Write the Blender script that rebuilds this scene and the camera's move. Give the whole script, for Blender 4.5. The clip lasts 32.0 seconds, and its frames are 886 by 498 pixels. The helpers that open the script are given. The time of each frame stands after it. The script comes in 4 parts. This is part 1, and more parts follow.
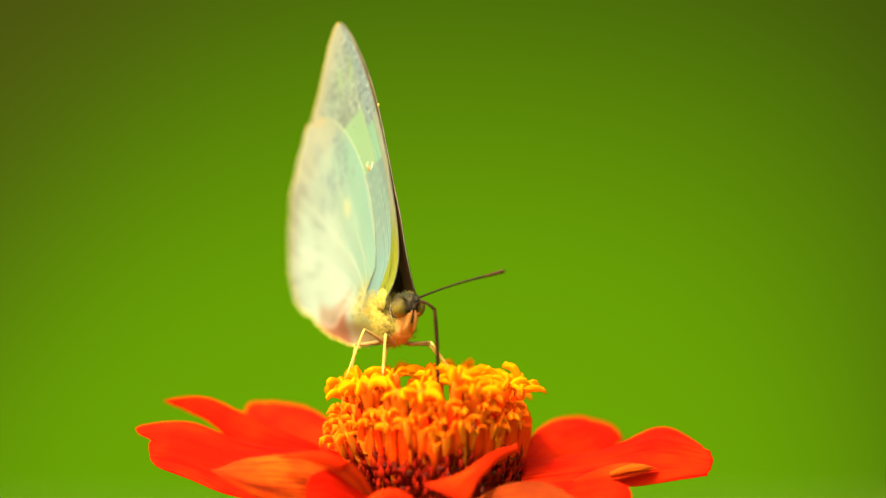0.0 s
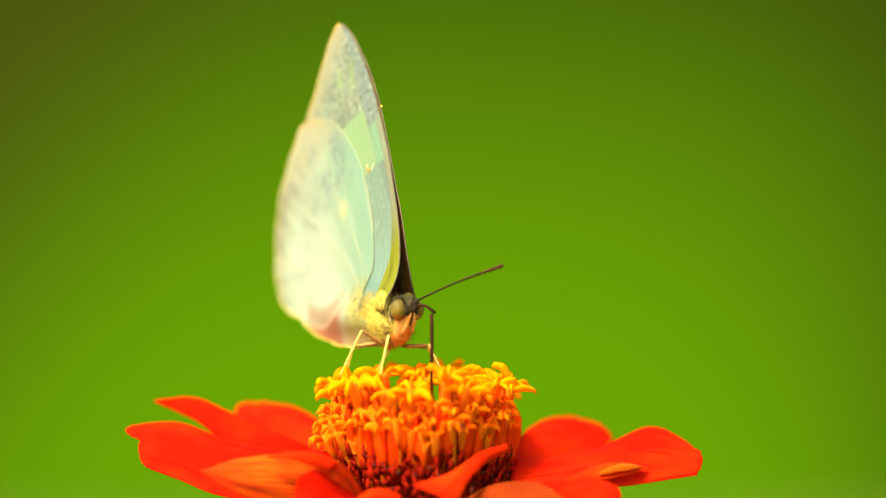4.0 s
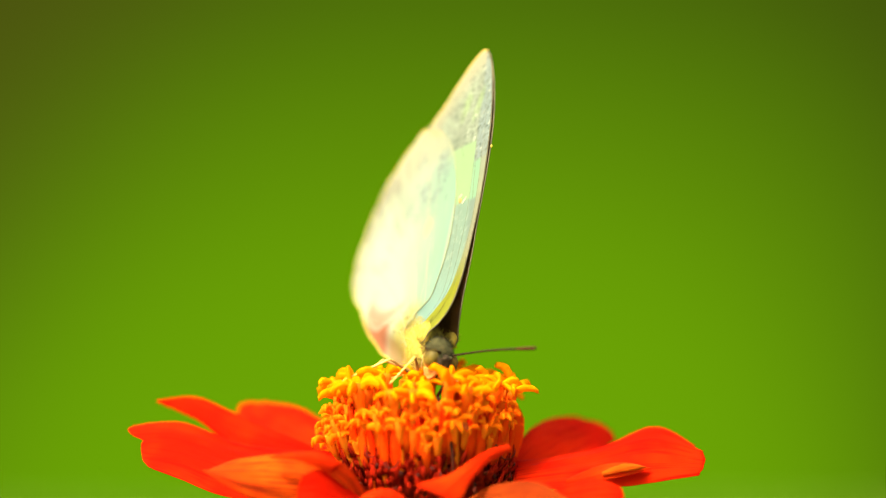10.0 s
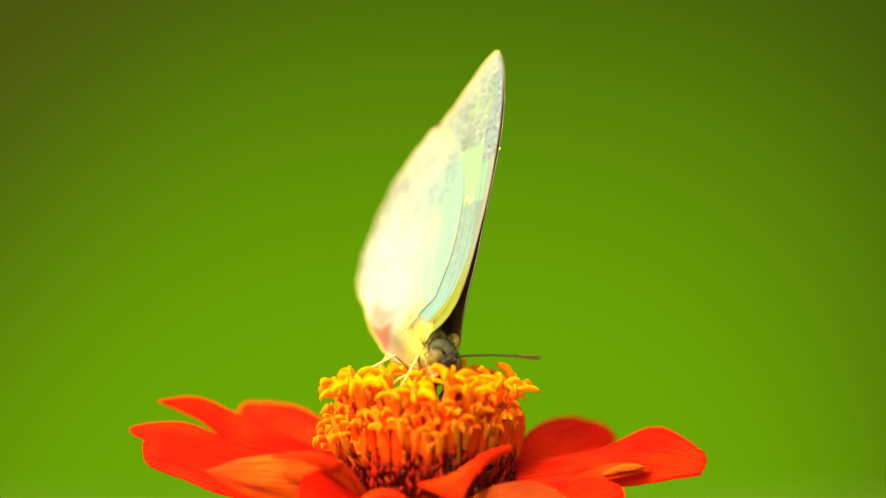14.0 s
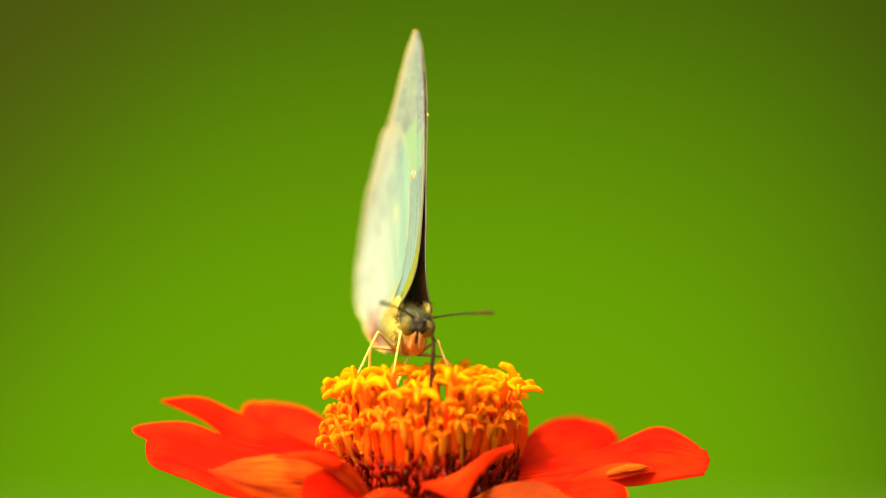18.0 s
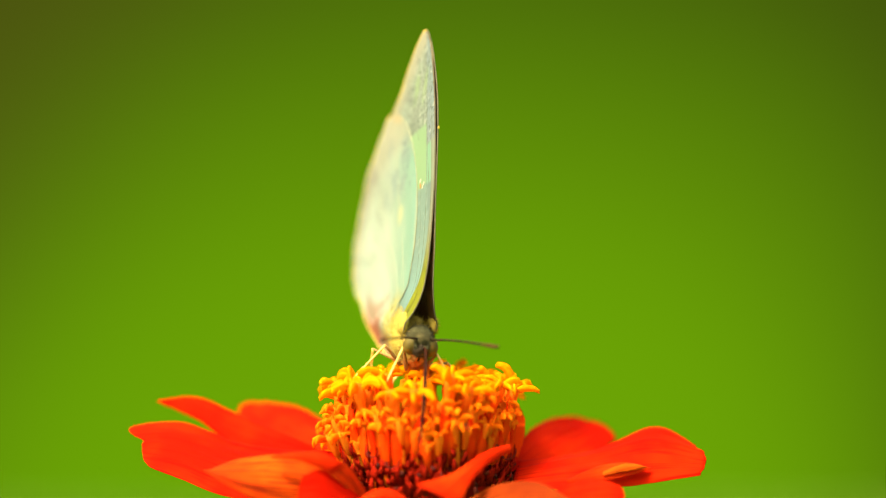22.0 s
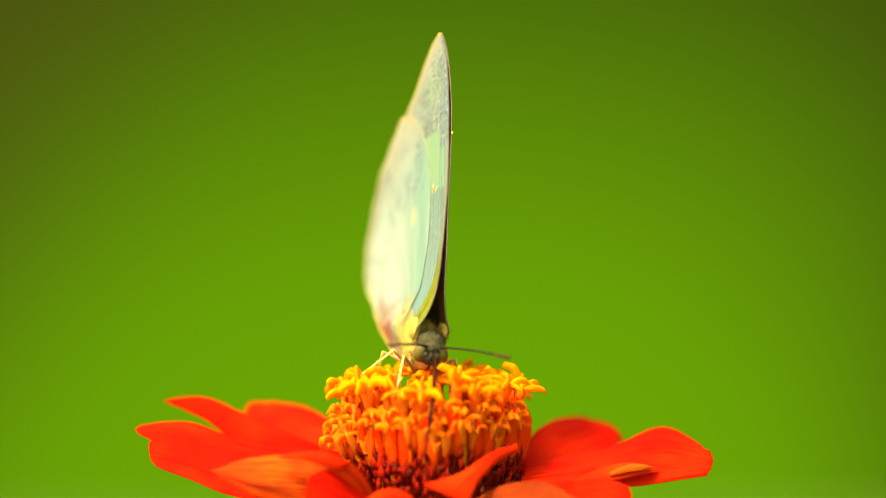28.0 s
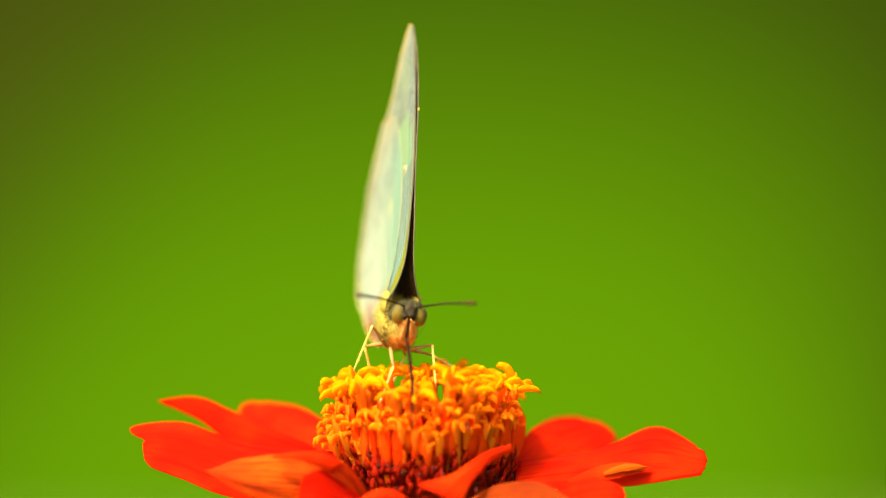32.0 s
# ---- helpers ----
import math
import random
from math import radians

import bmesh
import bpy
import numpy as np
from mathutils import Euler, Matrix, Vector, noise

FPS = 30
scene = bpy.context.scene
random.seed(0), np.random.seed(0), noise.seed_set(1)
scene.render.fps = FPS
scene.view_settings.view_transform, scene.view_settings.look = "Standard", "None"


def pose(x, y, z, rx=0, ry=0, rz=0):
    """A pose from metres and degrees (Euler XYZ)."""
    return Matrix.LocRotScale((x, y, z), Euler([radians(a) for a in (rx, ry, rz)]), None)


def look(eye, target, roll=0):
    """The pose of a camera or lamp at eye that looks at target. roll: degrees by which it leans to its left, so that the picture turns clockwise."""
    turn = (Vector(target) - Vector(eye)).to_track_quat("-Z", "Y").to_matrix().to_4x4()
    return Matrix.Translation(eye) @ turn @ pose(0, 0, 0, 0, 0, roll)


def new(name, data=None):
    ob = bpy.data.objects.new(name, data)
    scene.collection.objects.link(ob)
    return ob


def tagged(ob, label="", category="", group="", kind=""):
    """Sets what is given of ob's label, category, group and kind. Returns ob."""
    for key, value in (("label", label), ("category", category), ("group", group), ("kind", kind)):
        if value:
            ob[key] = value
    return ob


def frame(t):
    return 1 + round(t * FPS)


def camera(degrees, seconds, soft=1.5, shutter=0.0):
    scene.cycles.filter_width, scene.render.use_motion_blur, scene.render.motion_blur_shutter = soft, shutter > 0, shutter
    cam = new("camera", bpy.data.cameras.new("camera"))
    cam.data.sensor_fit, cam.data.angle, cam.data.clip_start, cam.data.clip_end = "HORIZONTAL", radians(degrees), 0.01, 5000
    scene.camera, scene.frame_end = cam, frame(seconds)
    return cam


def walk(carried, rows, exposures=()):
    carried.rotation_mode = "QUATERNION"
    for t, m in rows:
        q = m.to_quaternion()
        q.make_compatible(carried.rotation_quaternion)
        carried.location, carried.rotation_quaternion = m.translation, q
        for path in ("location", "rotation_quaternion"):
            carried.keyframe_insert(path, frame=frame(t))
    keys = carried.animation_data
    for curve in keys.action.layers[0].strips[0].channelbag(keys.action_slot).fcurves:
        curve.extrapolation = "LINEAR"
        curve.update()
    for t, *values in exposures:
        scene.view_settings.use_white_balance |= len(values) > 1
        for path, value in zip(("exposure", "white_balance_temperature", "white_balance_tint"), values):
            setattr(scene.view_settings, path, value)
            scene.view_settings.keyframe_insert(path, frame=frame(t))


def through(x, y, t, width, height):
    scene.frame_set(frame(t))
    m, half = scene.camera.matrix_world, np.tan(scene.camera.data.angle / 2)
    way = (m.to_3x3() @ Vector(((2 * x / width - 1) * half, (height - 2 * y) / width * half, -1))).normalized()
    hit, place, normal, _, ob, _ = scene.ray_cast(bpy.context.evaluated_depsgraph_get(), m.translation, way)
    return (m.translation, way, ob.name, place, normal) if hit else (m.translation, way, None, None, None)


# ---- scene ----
cam = camera(12.0, 32.0, soft=1.1)
EYE_Z = 0.70
REACH = 0.4974
walk(cam, [(0.0, look((0, -REACH, EYE_Z), (0, 1, EYE_Z))), (32.0, look((0, -REACH, EYE_Z), (0, 1, EYE_Z)))],
     exposures=[(0.0, 1.0), (32.0, 1.0)])
# a long lens at a wide stop, focused on the head
cam.data.dof.use_dof = True
cam.data.dof.focus_distance = REACH - 0.003
cam.data.dof.aperture_fstop = 6.6

# ---- world and sun ----
SUN_FROM = Vector((-0.41, -0.39, 0.83)).normalized()
world = bpy.data.worlds.new("world")
scene.world = world
world.use_nodes = True
wn = world.node_tree.nodes
sky = wn.new("ShaderNodeTexSky")
sky.sky_type = "NISHITA"
sky.sun_disc = False
sky.dust_density = 6.0
sky.ozone_density = 0.4
sky.sun_elevation = math.asin(SUN_FROM.z)
sky.sun_rotation = math.atan2(SUN_FROM.x, SUN_FROM.y)
wn["Background"].inputs["Strength"].default_value = 0.26
haze = wn.new("ShaderNodeMix")
haze.data_type, haze.blend_type = "RGBA", "MULTIPLY"
haze.inputs[0].default_value = 1.0
haze.inputs[7].default_value = (1.0, 0.86, 0.58, 1)     # warm, hazy air
world.node_tree.links.new(sky.outputs[0], haze.inputs[6])
world.node_tree.links.new(haze.outputs[2], wn["Background"].inputs["Color"])
sun_data = bpy.data.lights.new("sun", "SUN")
sun_data.energy = 4.7
sun_data.angle = radians(8.0)
sun_data.color = (1.0, 0.90, 0.68)
sun = new("sun", sun_data)
sun.matrix_world = look(SUN_FROM * 5, (0, 0, 0))


# ---- material helpers ----
class Nodes:
    """Short hand for a node material with one Principled shader."""

    def __init__(self, name):
        self.mat = bpy.data.materials.new(name)
        self.mat.use_nodes = True
        self.tree = self.mat.node_tree
        self.bsdf = self.tree.nodes["Principled BSDF"]
        self.out = self.tree.nodes["Material Output"]

    def add(self, kind, **sockets):
        n = self.tree.nodes.new(kind)
        for k, v in sockets.items():
            self.put(n.inputs[k.replace("_", " ")], v)
        return n

    def put(self, socket, v):
        if isinstance(v, bpy.types.NodeSocket):
            self.tree.links.new(v, socket)
        else:
            socket.default_value = v

    def math(self, op, a, b=0.0, c=0.0):
        n = self.tree.nodes.new("ShaderNodeMath")
        n.operation = op
        for s, v in zip(n.inputs, (a, b, c)):
            self.put(s, v)
        return n.outputs[0]

    def mix(self, f, a, b):
        n = self.tree.nodes.new("ShaderNodeMix")
        n.data_type = "RGBA"
        for s, v in ((n.inputs[0], f), (n.inputs[6], a), (n.inputs[7], b)):
            self.put(s, v if isinstance(v, (bpy.types.NodeSocket, float, int)) else (*v, 1)[:4])
        return n.outputs[2]

    def span(self, v, lo, hi, a=0.0, b=1.0):
        n = self.tree.nodes.new("ShaderNodeMapRange")
        n.interpolation_type = "SMOOTHSTEP"
        for s, w in zip(n.inputs, (v, lo, hi, a, b)):
            self.put(s, w)
        return n.outputs[0]

    def noise(self, vector, scale, detail=3.0, rough=0.55):
        n = self.add("ShaderNodeTexNoise", Vector=vector, Scale=scale, Detail=detail, Roughness=rough)
        return n.outputs["Fac"]

    def coords(self, which="Object"):
        return self.tree.nodes.new("ShaderNodeTexCoord").outputs[which]

    def xyz(self, v):
        n = self.tree.nodes.new("ShaderNodeSeparateXYZ")
        self.put(n.inputs[0], v)
        return n.outputs

    def join(self, x, y, z):
        n = self.tree.nodes.new("ShaderNodeCombineXYZ")
        for s, v in zip(n.inputs, (x, y, z)):
            self.put(s, v)
        return n.outputs[0]

    def rand(self):
        return self.tree.nodes.new("ShaderNodeObjectInfo").outputs["Random"]

    def bump(self, height, strength=0.3, dist=0.0002):
        n = self.add("ShaderNodeBump", Height=height, Strength=strength, Distance=dist)
        self.tree.links.new(n.outputs[0], self.bsdf.inputs["Normal"])
        return n.outputs[0]

    def thin(self, color, through_color, amount, normal=None):
        """Mixes light that shines through a thin leaf into the surface."""
        t = self.tree.nodes.new("ShaderNodeBsdfTranslucent")
        self.put(t.inputs["Color"], through_color)
        m = self.tree.nodes.new("ShaderNodeMixShader")
        m.inputs[0].default_value = amount
        self.tree.links.new(self.bsdf.outputs[0], m.inputs[1])
        self.tree.links.new(t.outputs[0], m.inputs[2])
        self.tree.links.new(m.outputs[0], self.out.inputs["Surface"])

    def base(self, color, rough=0.6, spec=0.3):
        self.put(self.bsdf.inputs["Base Color"], color if isinstance(color, bpy.types.NodeSocket) else (*color, 1))
        self.put(self.bsdf.inputs["Roughness"], rough)
        self.bsdf.inputs["Specular IOR Level"].default_value = spec


def grainy(name, a, b, scale, rough=0.6, spec=0.3, bump=0.3, dist=0.0001, through=0.0, vary=0.0):
    """A material that wavers between two colours, at two scales, with fine relief."""
    n = Nodes(name)
    co = n.coords()
    big = n.span(n.noise(co, scale), 0.3, 0.7)
    fine = n.noise(co, scale * 6)
    f = n.math("ADD", n.math("MULTIPLY", big, 0.6), n.math("MULTIPLY", fine, 0.4))
    if vary:
        f = n.math("ADD", f, n.math("MULTIPLY", n.math("SUBTRACT", n.rand(), 0.5), vary))
        n.tree.nodes[-1].use_clamp = True
    c = n.mix(f, a, b)
    n.base(c, rough, spec)
    n.bump(fine, bump, dist)
    if through:
        n.thin(c, c, through)
    return n.mat


def petal_material(name, a, b, streak, through=0.35, fine=26.0, lo=0.52, hi=0.70):
    n = Nodes(name)
    uv = n.xyz(n.coords("UV"))
    long = n.join(n.math("MULTIPLY", uv[0], 2.2), n.math("MULTIPLY", uv[1], fine), n.rand())
    veins = n.noise(long, 1.0, 4.0, 0.6)
    patch = n.noise(n.coords(), 140.0, 2.0)
    c = n.mix(n.span(patch, 0.35, 0.7), a, b)
    c = n.mix(n.span(veins, lo, hi, 0.0, 0.85), c, streak)
    n.base(c, 0.7, 0.03)
    n.bump(n.math("ADD", veins, n.math("MULTIPLY", n.noise(n.coords(), 2600.0, 2.0), 0.3)), 0.5, 0.0003)
    n.thin(c, c, through)
    return n.mat


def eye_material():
    """A dull compound eye: dark olive above; the orange brown below paints the flower's reflection."""
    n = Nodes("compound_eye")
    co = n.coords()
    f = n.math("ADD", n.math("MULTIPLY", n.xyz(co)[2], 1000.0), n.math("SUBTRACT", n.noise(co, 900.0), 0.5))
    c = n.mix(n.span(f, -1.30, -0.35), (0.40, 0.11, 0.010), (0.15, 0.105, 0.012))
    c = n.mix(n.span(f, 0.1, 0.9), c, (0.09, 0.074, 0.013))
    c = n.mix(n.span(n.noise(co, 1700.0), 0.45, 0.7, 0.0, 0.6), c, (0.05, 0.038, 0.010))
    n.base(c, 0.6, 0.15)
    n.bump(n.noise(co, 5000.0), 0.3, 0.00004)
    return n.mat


RED = petal_material("petal_red", (0.66, 0.010, 0.0008), (0.72, 0.026, 0.001), (0.46, 0.004, 0.0008), 0.55, 18.0, 0.48, 0.68)
REVERSE = petal_material("petal_reverse", (0.60, 0.036, 0.002), (0.60, 0.080, 0.003), (0.17, 0.012, 0.003), 0.35, 14.0, 0.46, 0.62)
ORANGE = petal_material("petal_orange", (0.62, 0.020, 0.001), (0.66, 0.044, 0.002), (0.46, 0.011, 0.001), 0.45)
FOLD = petal_material("petal_fold", (0.58, 0.048, 0.002), (0.52, 0.095, 0.003), (0.30, 0.045, 0.003), 0.35, 9.0, 0.5, 0.7)
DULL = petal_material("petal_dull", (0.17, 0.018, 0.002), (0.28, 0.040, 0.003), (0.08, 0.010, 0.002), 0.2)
LOBE = grainy("floret_lobe", (0.87, 0.27, 0.001), (0.92, 0.46, 0.002), 420, 0.9, 0.01, 1.0, 0.00022, 0.55, 0.7)
TUBE = grainy("floret_tube", (0.86, 0.17, 0.006), (0.92, 0.33, 0.014), 420, 0.85, 0.02, 0.4, 0.0001, 0.6, 0.8)
BUD = grainy("floret_low", (0.88, 0.14, 0.002), (0.93, 0.29, 0.004), 420, 0.85, 0.02, 0.5, 0.0001, 0.4, 0.7)
SCALE = grainy("red_scale", (0.82, 0.040, 0.001), (0.90, 0.13, 0.003), 300, 0.8, 0.03, 0.4, 0.0001, 0.6, 0.8)
CHAFF = grainy("chaff", (0.07, 0.003, 0.001), (0.26, 0.009, 0.002), 500, 0.8, 0.02, 0.5, 0.0001, 0.2, 0.7)
HUSK = grainy("husk", (0.030, 0.004, 0.003), (0.13, 0.014, 0.006), 700, 0.6, 0.1, 0.6, 0.0001, 0.0, 0.8)
STALK = grainy("green_stalk", (0.06, 0.14, 0.02), (0.12, 0.22, 0.03), 160, 0.6, 0.3, 0.4, 0.0002)
FUR = grainy("body_fur", (0.24, 0.18, 0.024), (0.54, 0.45, 0.09), 1800, 0.85, 0.1, 0.5, 0.0002)
DOWN = grainy("pale_down", (0.34, 0.30, 0.065), (0.54, 0.49, 0.15), 1800, 0.85, 0.1, 0.8, 0.0002)
FUR_DARK = grainy("dark_fur", (0.10, 0.06, 0.014), (0.26, 0.16, 0.04), 1500, 0.85, 0.1, 1.0, 0.0003)
CREAM = grainy("cream_fur", (0.50, 0.36, 0.18), (0.62, 0.48, 0.26), 1500, 0.85, 0.1, 0.8, 0.0002)
COLLAR = grainy("collar_fur", (0.026, 0.029, 0.012), (0.12, 0.118, 0.055), 1100, 0.85, 0.1, 1.0, 0.0003)
SKULL = grainy("head_fur", (0.036, 0.034, 0.012), (0.13, 0.112, 0.044), 1300, 0.85, 0.1, 1.0, 0.0003)
FACE = grainy("face_brown", (0.012, 0.009, 0.006), (0.10, 0.075, 0.045), 1500, 0.8, 0.15, 0.8, 0.0002)
PALP = grainy("palp_fur", (0.56, 0.20, 0.040), (0.72, 0.36, 0.10), 1200, 0.85, 0.1, 0.8, 0.0002)
BELLY = grainy("pale_fur", (0.60, 0.17, 0.02), (0.68, 0.30, 0.06), 900, 0.85, 0.1, 0.8, 0.0003)
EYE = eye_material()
PUPIL = grainy("dark_spot", (0.02, 0.018, 0.01), (0.04, 0.03, 0.015), 700, 0.3, 0.5, 0.1, 0.00003)
DARK = grainy("antenna_brown", (0.010, 0.008, 0.004), (0.030, 0.018, 0.008), 900, 0.7, 0.06, 0.4, 0.00005)
CLUB = grainy("antenna_club", (0.032, 0.011, 0.005), (0.06, 0.019, 0.008), 900, 0.7, 0.08, 0.4, 0.00005)
PROBOSCIS = grainy("proboscis_black", (0.012, 0.005, 0.003), (0.042, 0.010, 0.004), 900, 0.8, 0.04, 0.3, 0.00003)
LEG = grainy("leg_straw", (0.72, 0.50, 0.08), (0.86, 0.70, 0.19), 900, 0.5, 0.3, 0.4, 0.00004, 0.1)
THIGH = grainy("leg_brown", (0.18, 0.095, 0.026), (0.42, 0.26, 0.075), 500, 0.6, 0.2, 0.4, 0.00004)
FRINGE = grainy("wing_fringe", (0.80, 0.58, 0.09), (0.88, 0.74, 0.20), 500, 0.7, 0.2, 0.3, 0.00004, 0.5)
VEIN = grainy("wing_vein", (0.34, 0.44, 0.31), (0.44, 0.53, 0.38), 500, 0.6, 0.2, 0.2, 0.00004, 0.3)
VEIN_GREY = grainy("wing_vein_grey", (0.09, 0.12, 0.09), (0.20, 0.25, 0.19), 500, 0.6, 0.2, 0.2, 0.00004, 0.2)
RIM = grainy("wing_rim", (0.09, 0.08, 0.05), (0.19, 0.17, 0.10), 500, 0.7, 0.2, 0.3, 0.00004, 0.3)
# hindwing rim, toned down to draw its thin shadow line on the forewing
RIM_PALE = grainy("wing_rim_pale", (0.26, 0.29, 0.18), (0.50, 0.54, 0.36), 500, 0.7, 0.2, 0.3, 0.00004, 0.4)
MARK = grainy("wing_mark", (0.34, 0.20, 0.05), (0.44, 0.30, 0.10), 900, 0.6, 0.2, 0.2, 0.00004)
MARK_PALE = grainy("wing_mark_pale", (0.80, 0.78, 0.62), (0.86, 0.84, 0.70), 900, 0.6, 0.2, 0.2, 0.00004)


class WingNodes(Nodes):
    """A wing's underside, laid out in millimetres of the wing's own plane."""

    def lay_out(self):
        self.co = self.coords()
        x, _, z = self.xyz(self.co)
        self.x, self.z = self.math("MULTIPLY", x, 1000.0), self.math("MULTIPLY", z, 1000.0)
        self.broad = self.noise(self.co, 130.0, 3.0)
        self.wob = self.math("SUBTRACT", self.noise(self.co, 350.0, 2.0), 0.5)
        # rays of scales run out from the wing base
        self.ang = self.math("ARCTAN2", self.math("ADD", self.z, 2.0), self.math("SUBTRACT", self.x, 2.0))

    def line(self, a, b, c):
        return self.math("ADD", self.math("ADD", self.math("MULTIPLY", self.x, a), self.math("MULTIPLY", self.z, b)), c)

    def mul(self, *fs):
        out = fs[0]
        for f in fs[1:]:
            out = self.math("MULTIPLY", out, f)
        return out

    def blob(self, cx, cz, rx, rz, soft=0.45):
        dx = self.math("DIVIDE", self.math("SUBTRACT", self.x, cx), rx)
        dz = self.math("DIVIDE", self.math("SUBTRACT", self.z, cz), rz)
        d = self.math("SQRT", self.math("ADD", self.math("MULTIPLY", dx, dx), self.math("MULTIPLY", dz, dz)))
        return self.span(self.math("ADD", d, self.math("MULTIPLY", self.wob, 0.5)), 1.0 + soft, 1.0 - soft)

    def box(self, v, lo, hi, soft):
        v = self.math("ADD", v, self.math("MULTIPLY", self.wob, soft * 1.5))
        return self.mul(self.span(v, lo - soft, lo + soft), self.span(v, hi + soft, hi - soft))

    def specks(self, fine, lo, hi):
        """Small dark flecks, a little longer along the veins than across."""
        v = self.join(self.math("MULTIPLY", self.ang, fine * 16.0), self.math("MULTIPLY", self.math("SUBTRACT", self.z, self.x), fine * 0.55), 0.0)
        return self.span(self.noise(v, 1.0, 3.0, 0.65), lo, hi)

    def finish(self, c, rough_height):
        self.base(c, 0.6, 0.25)
        fine = self.noise(self.join(self.math("MULTIPLY", self.ang, 60.0), self.math("MULTIPLY", self.z, 0.3), self.x), 1.0, 3.0)
        self.bump(self.math("ADD", fine, self.math("MULTIPLY", rough_height, 0.6)), 0.4, 0.0001)
        self.thin(c, c, 0.48)
        return self.mat


def forewing_material():
    """Grey-green and flecked towards the tip, with a lime cell, a grey-blue front band and a yellow root."""
    n = WingNodes("forewing_underside")
    n.lay_out()
    c = n.mix(n.span(n.broad, 0.35, 0.65), (0.234, 0.297, 0.240), (0.318, 0.401, 0.340))
    # a: along the cell towards the tip, b: across it towards the front
    a, b = n.line(-0.482, 0.876, -15.16), n.line(0.876, 0.482, -7.09)
    rim = n.line(0.834, -0.552, 27.28)
    c = n.mix(n.mul(n.span(n.math("ADD", rim, n.math("MULTIPLY", n.wob, 1.5)), 3.0, 0.4), 0.75), c, (0.392, 0.381, 0.266))
    lower = n.span(a, 0.2, -0.3)
    c = n.mix(lower, c, (0.209, 0.332, 0.293))
    c = n.mix(n.mul(lower, n.specks(1.7, 0.50, 0.66), 0.45), c, (0.350, 0.454, 0.408))
    c = n.mix(n.mul(lower, n.span(a, -6.0, -14.0)), c, (0.206, 0.372, 0.352))
    c = n.mix(n.mul(n.box(a, -12.0, -0.1, 0.4), n.box(b, 0.2, 2.6, 0.5), 0.6), c, (0.158, 0.227, 0.222))
    front = n.mul(n.span(b, -0.2, 0.3), n.span(a, 4.3, 4.9))
    c = n.mix(n.mul(front, 0.8), c, (0.234, 0.323, 0.352))
    lime = n.mul(n.box(a, 0.0, 7.4, 0.35), n.span(b, 0.12, -0.12))
    c = n.mix(n.mul(n.box(a, -0.3, 4.6, 0.3), n.box(b, 0.1, 1.9, 0.25), 0.9), c, (0.215, 0.431, 0.298))
    c = n.mix(n.mul(lime, 0.95), c, (0.272, 0.450, 0.256))
    streaks = n.math("MAXIMUM", n.blob(-10.3, 26.2, 0.8, 2.2, 0.4), n.blob(-7.4, 27.2, 0.7, 2.4, 0.4))
    c = n.mix(n.mul(streaks, 0.6), c, (0.299, 0.450, 0.213))
    flecks = n.specks(2.6, 0.50, 0.60)
    where = n.math("MAXIMUM", n.mul(n.span(a, 7.0, 8.0), n.span(rim, 0.6, 2.2)), front)
    where = n.mul(where, n.span(n.noise(n.co, 420.0, 2.0), 0.30, 0.55, 0.35, 1.0))
    c = n.mix(n.mul(where, flecks, 0.85), c, (0.100, 0.136, 0.125))
    c = n.mix(n.mul(where, n.specks(1.7, 0.58, 0.66), 0.6), c, (0.579, 0.645, 0.597))
    # the front edge: a pale tan strip that widens and turns yellow towards the root
    e = n.math("SUBTRACT", n.math("SUBTRACT", 4.9, n.math("MULTIPLY", 0.015, n.math("POWER", n.math("SUBTRACT", n.z, 3.0), 2.0))), n.x)
    w = n.math("ADD", 1.45, n.math("MULTIPLY", 4.0, n.math("EXPONENT", n.math("DIVIDE", n.z, -4.0))))
    strip = n.span(n.math("SUBTRACT", e, w), 0.15, -0.15)
    c = n.mix(n.mul(strip, n.span(n.z, 26.0, 15.0), 0.85), c, (0.280, 0.293, 0.202))
    c = n.mix(n.mul(strip, n.span(n.z, 13.0, 6.5), 0.97), c, (0.225, 0.258, 0.011))
    # the root groove's shadow, put into the colour as a dark olive streak
    groove = n.mul(n.box(n.math("DIVIDE", e, w), 0.55, 0.74, 0.10), n.span(n.z, 6.0, 3.4), n.span(n.noise(n.co, 900.0, 2.0), 0.3, 0.6, 0.4, 1.0))
    c = n.mix(n.mul(groove, 0.8), c, (0.083, 0.087, 0.011))
    return n.finish(c, n.mul(where, flecks))


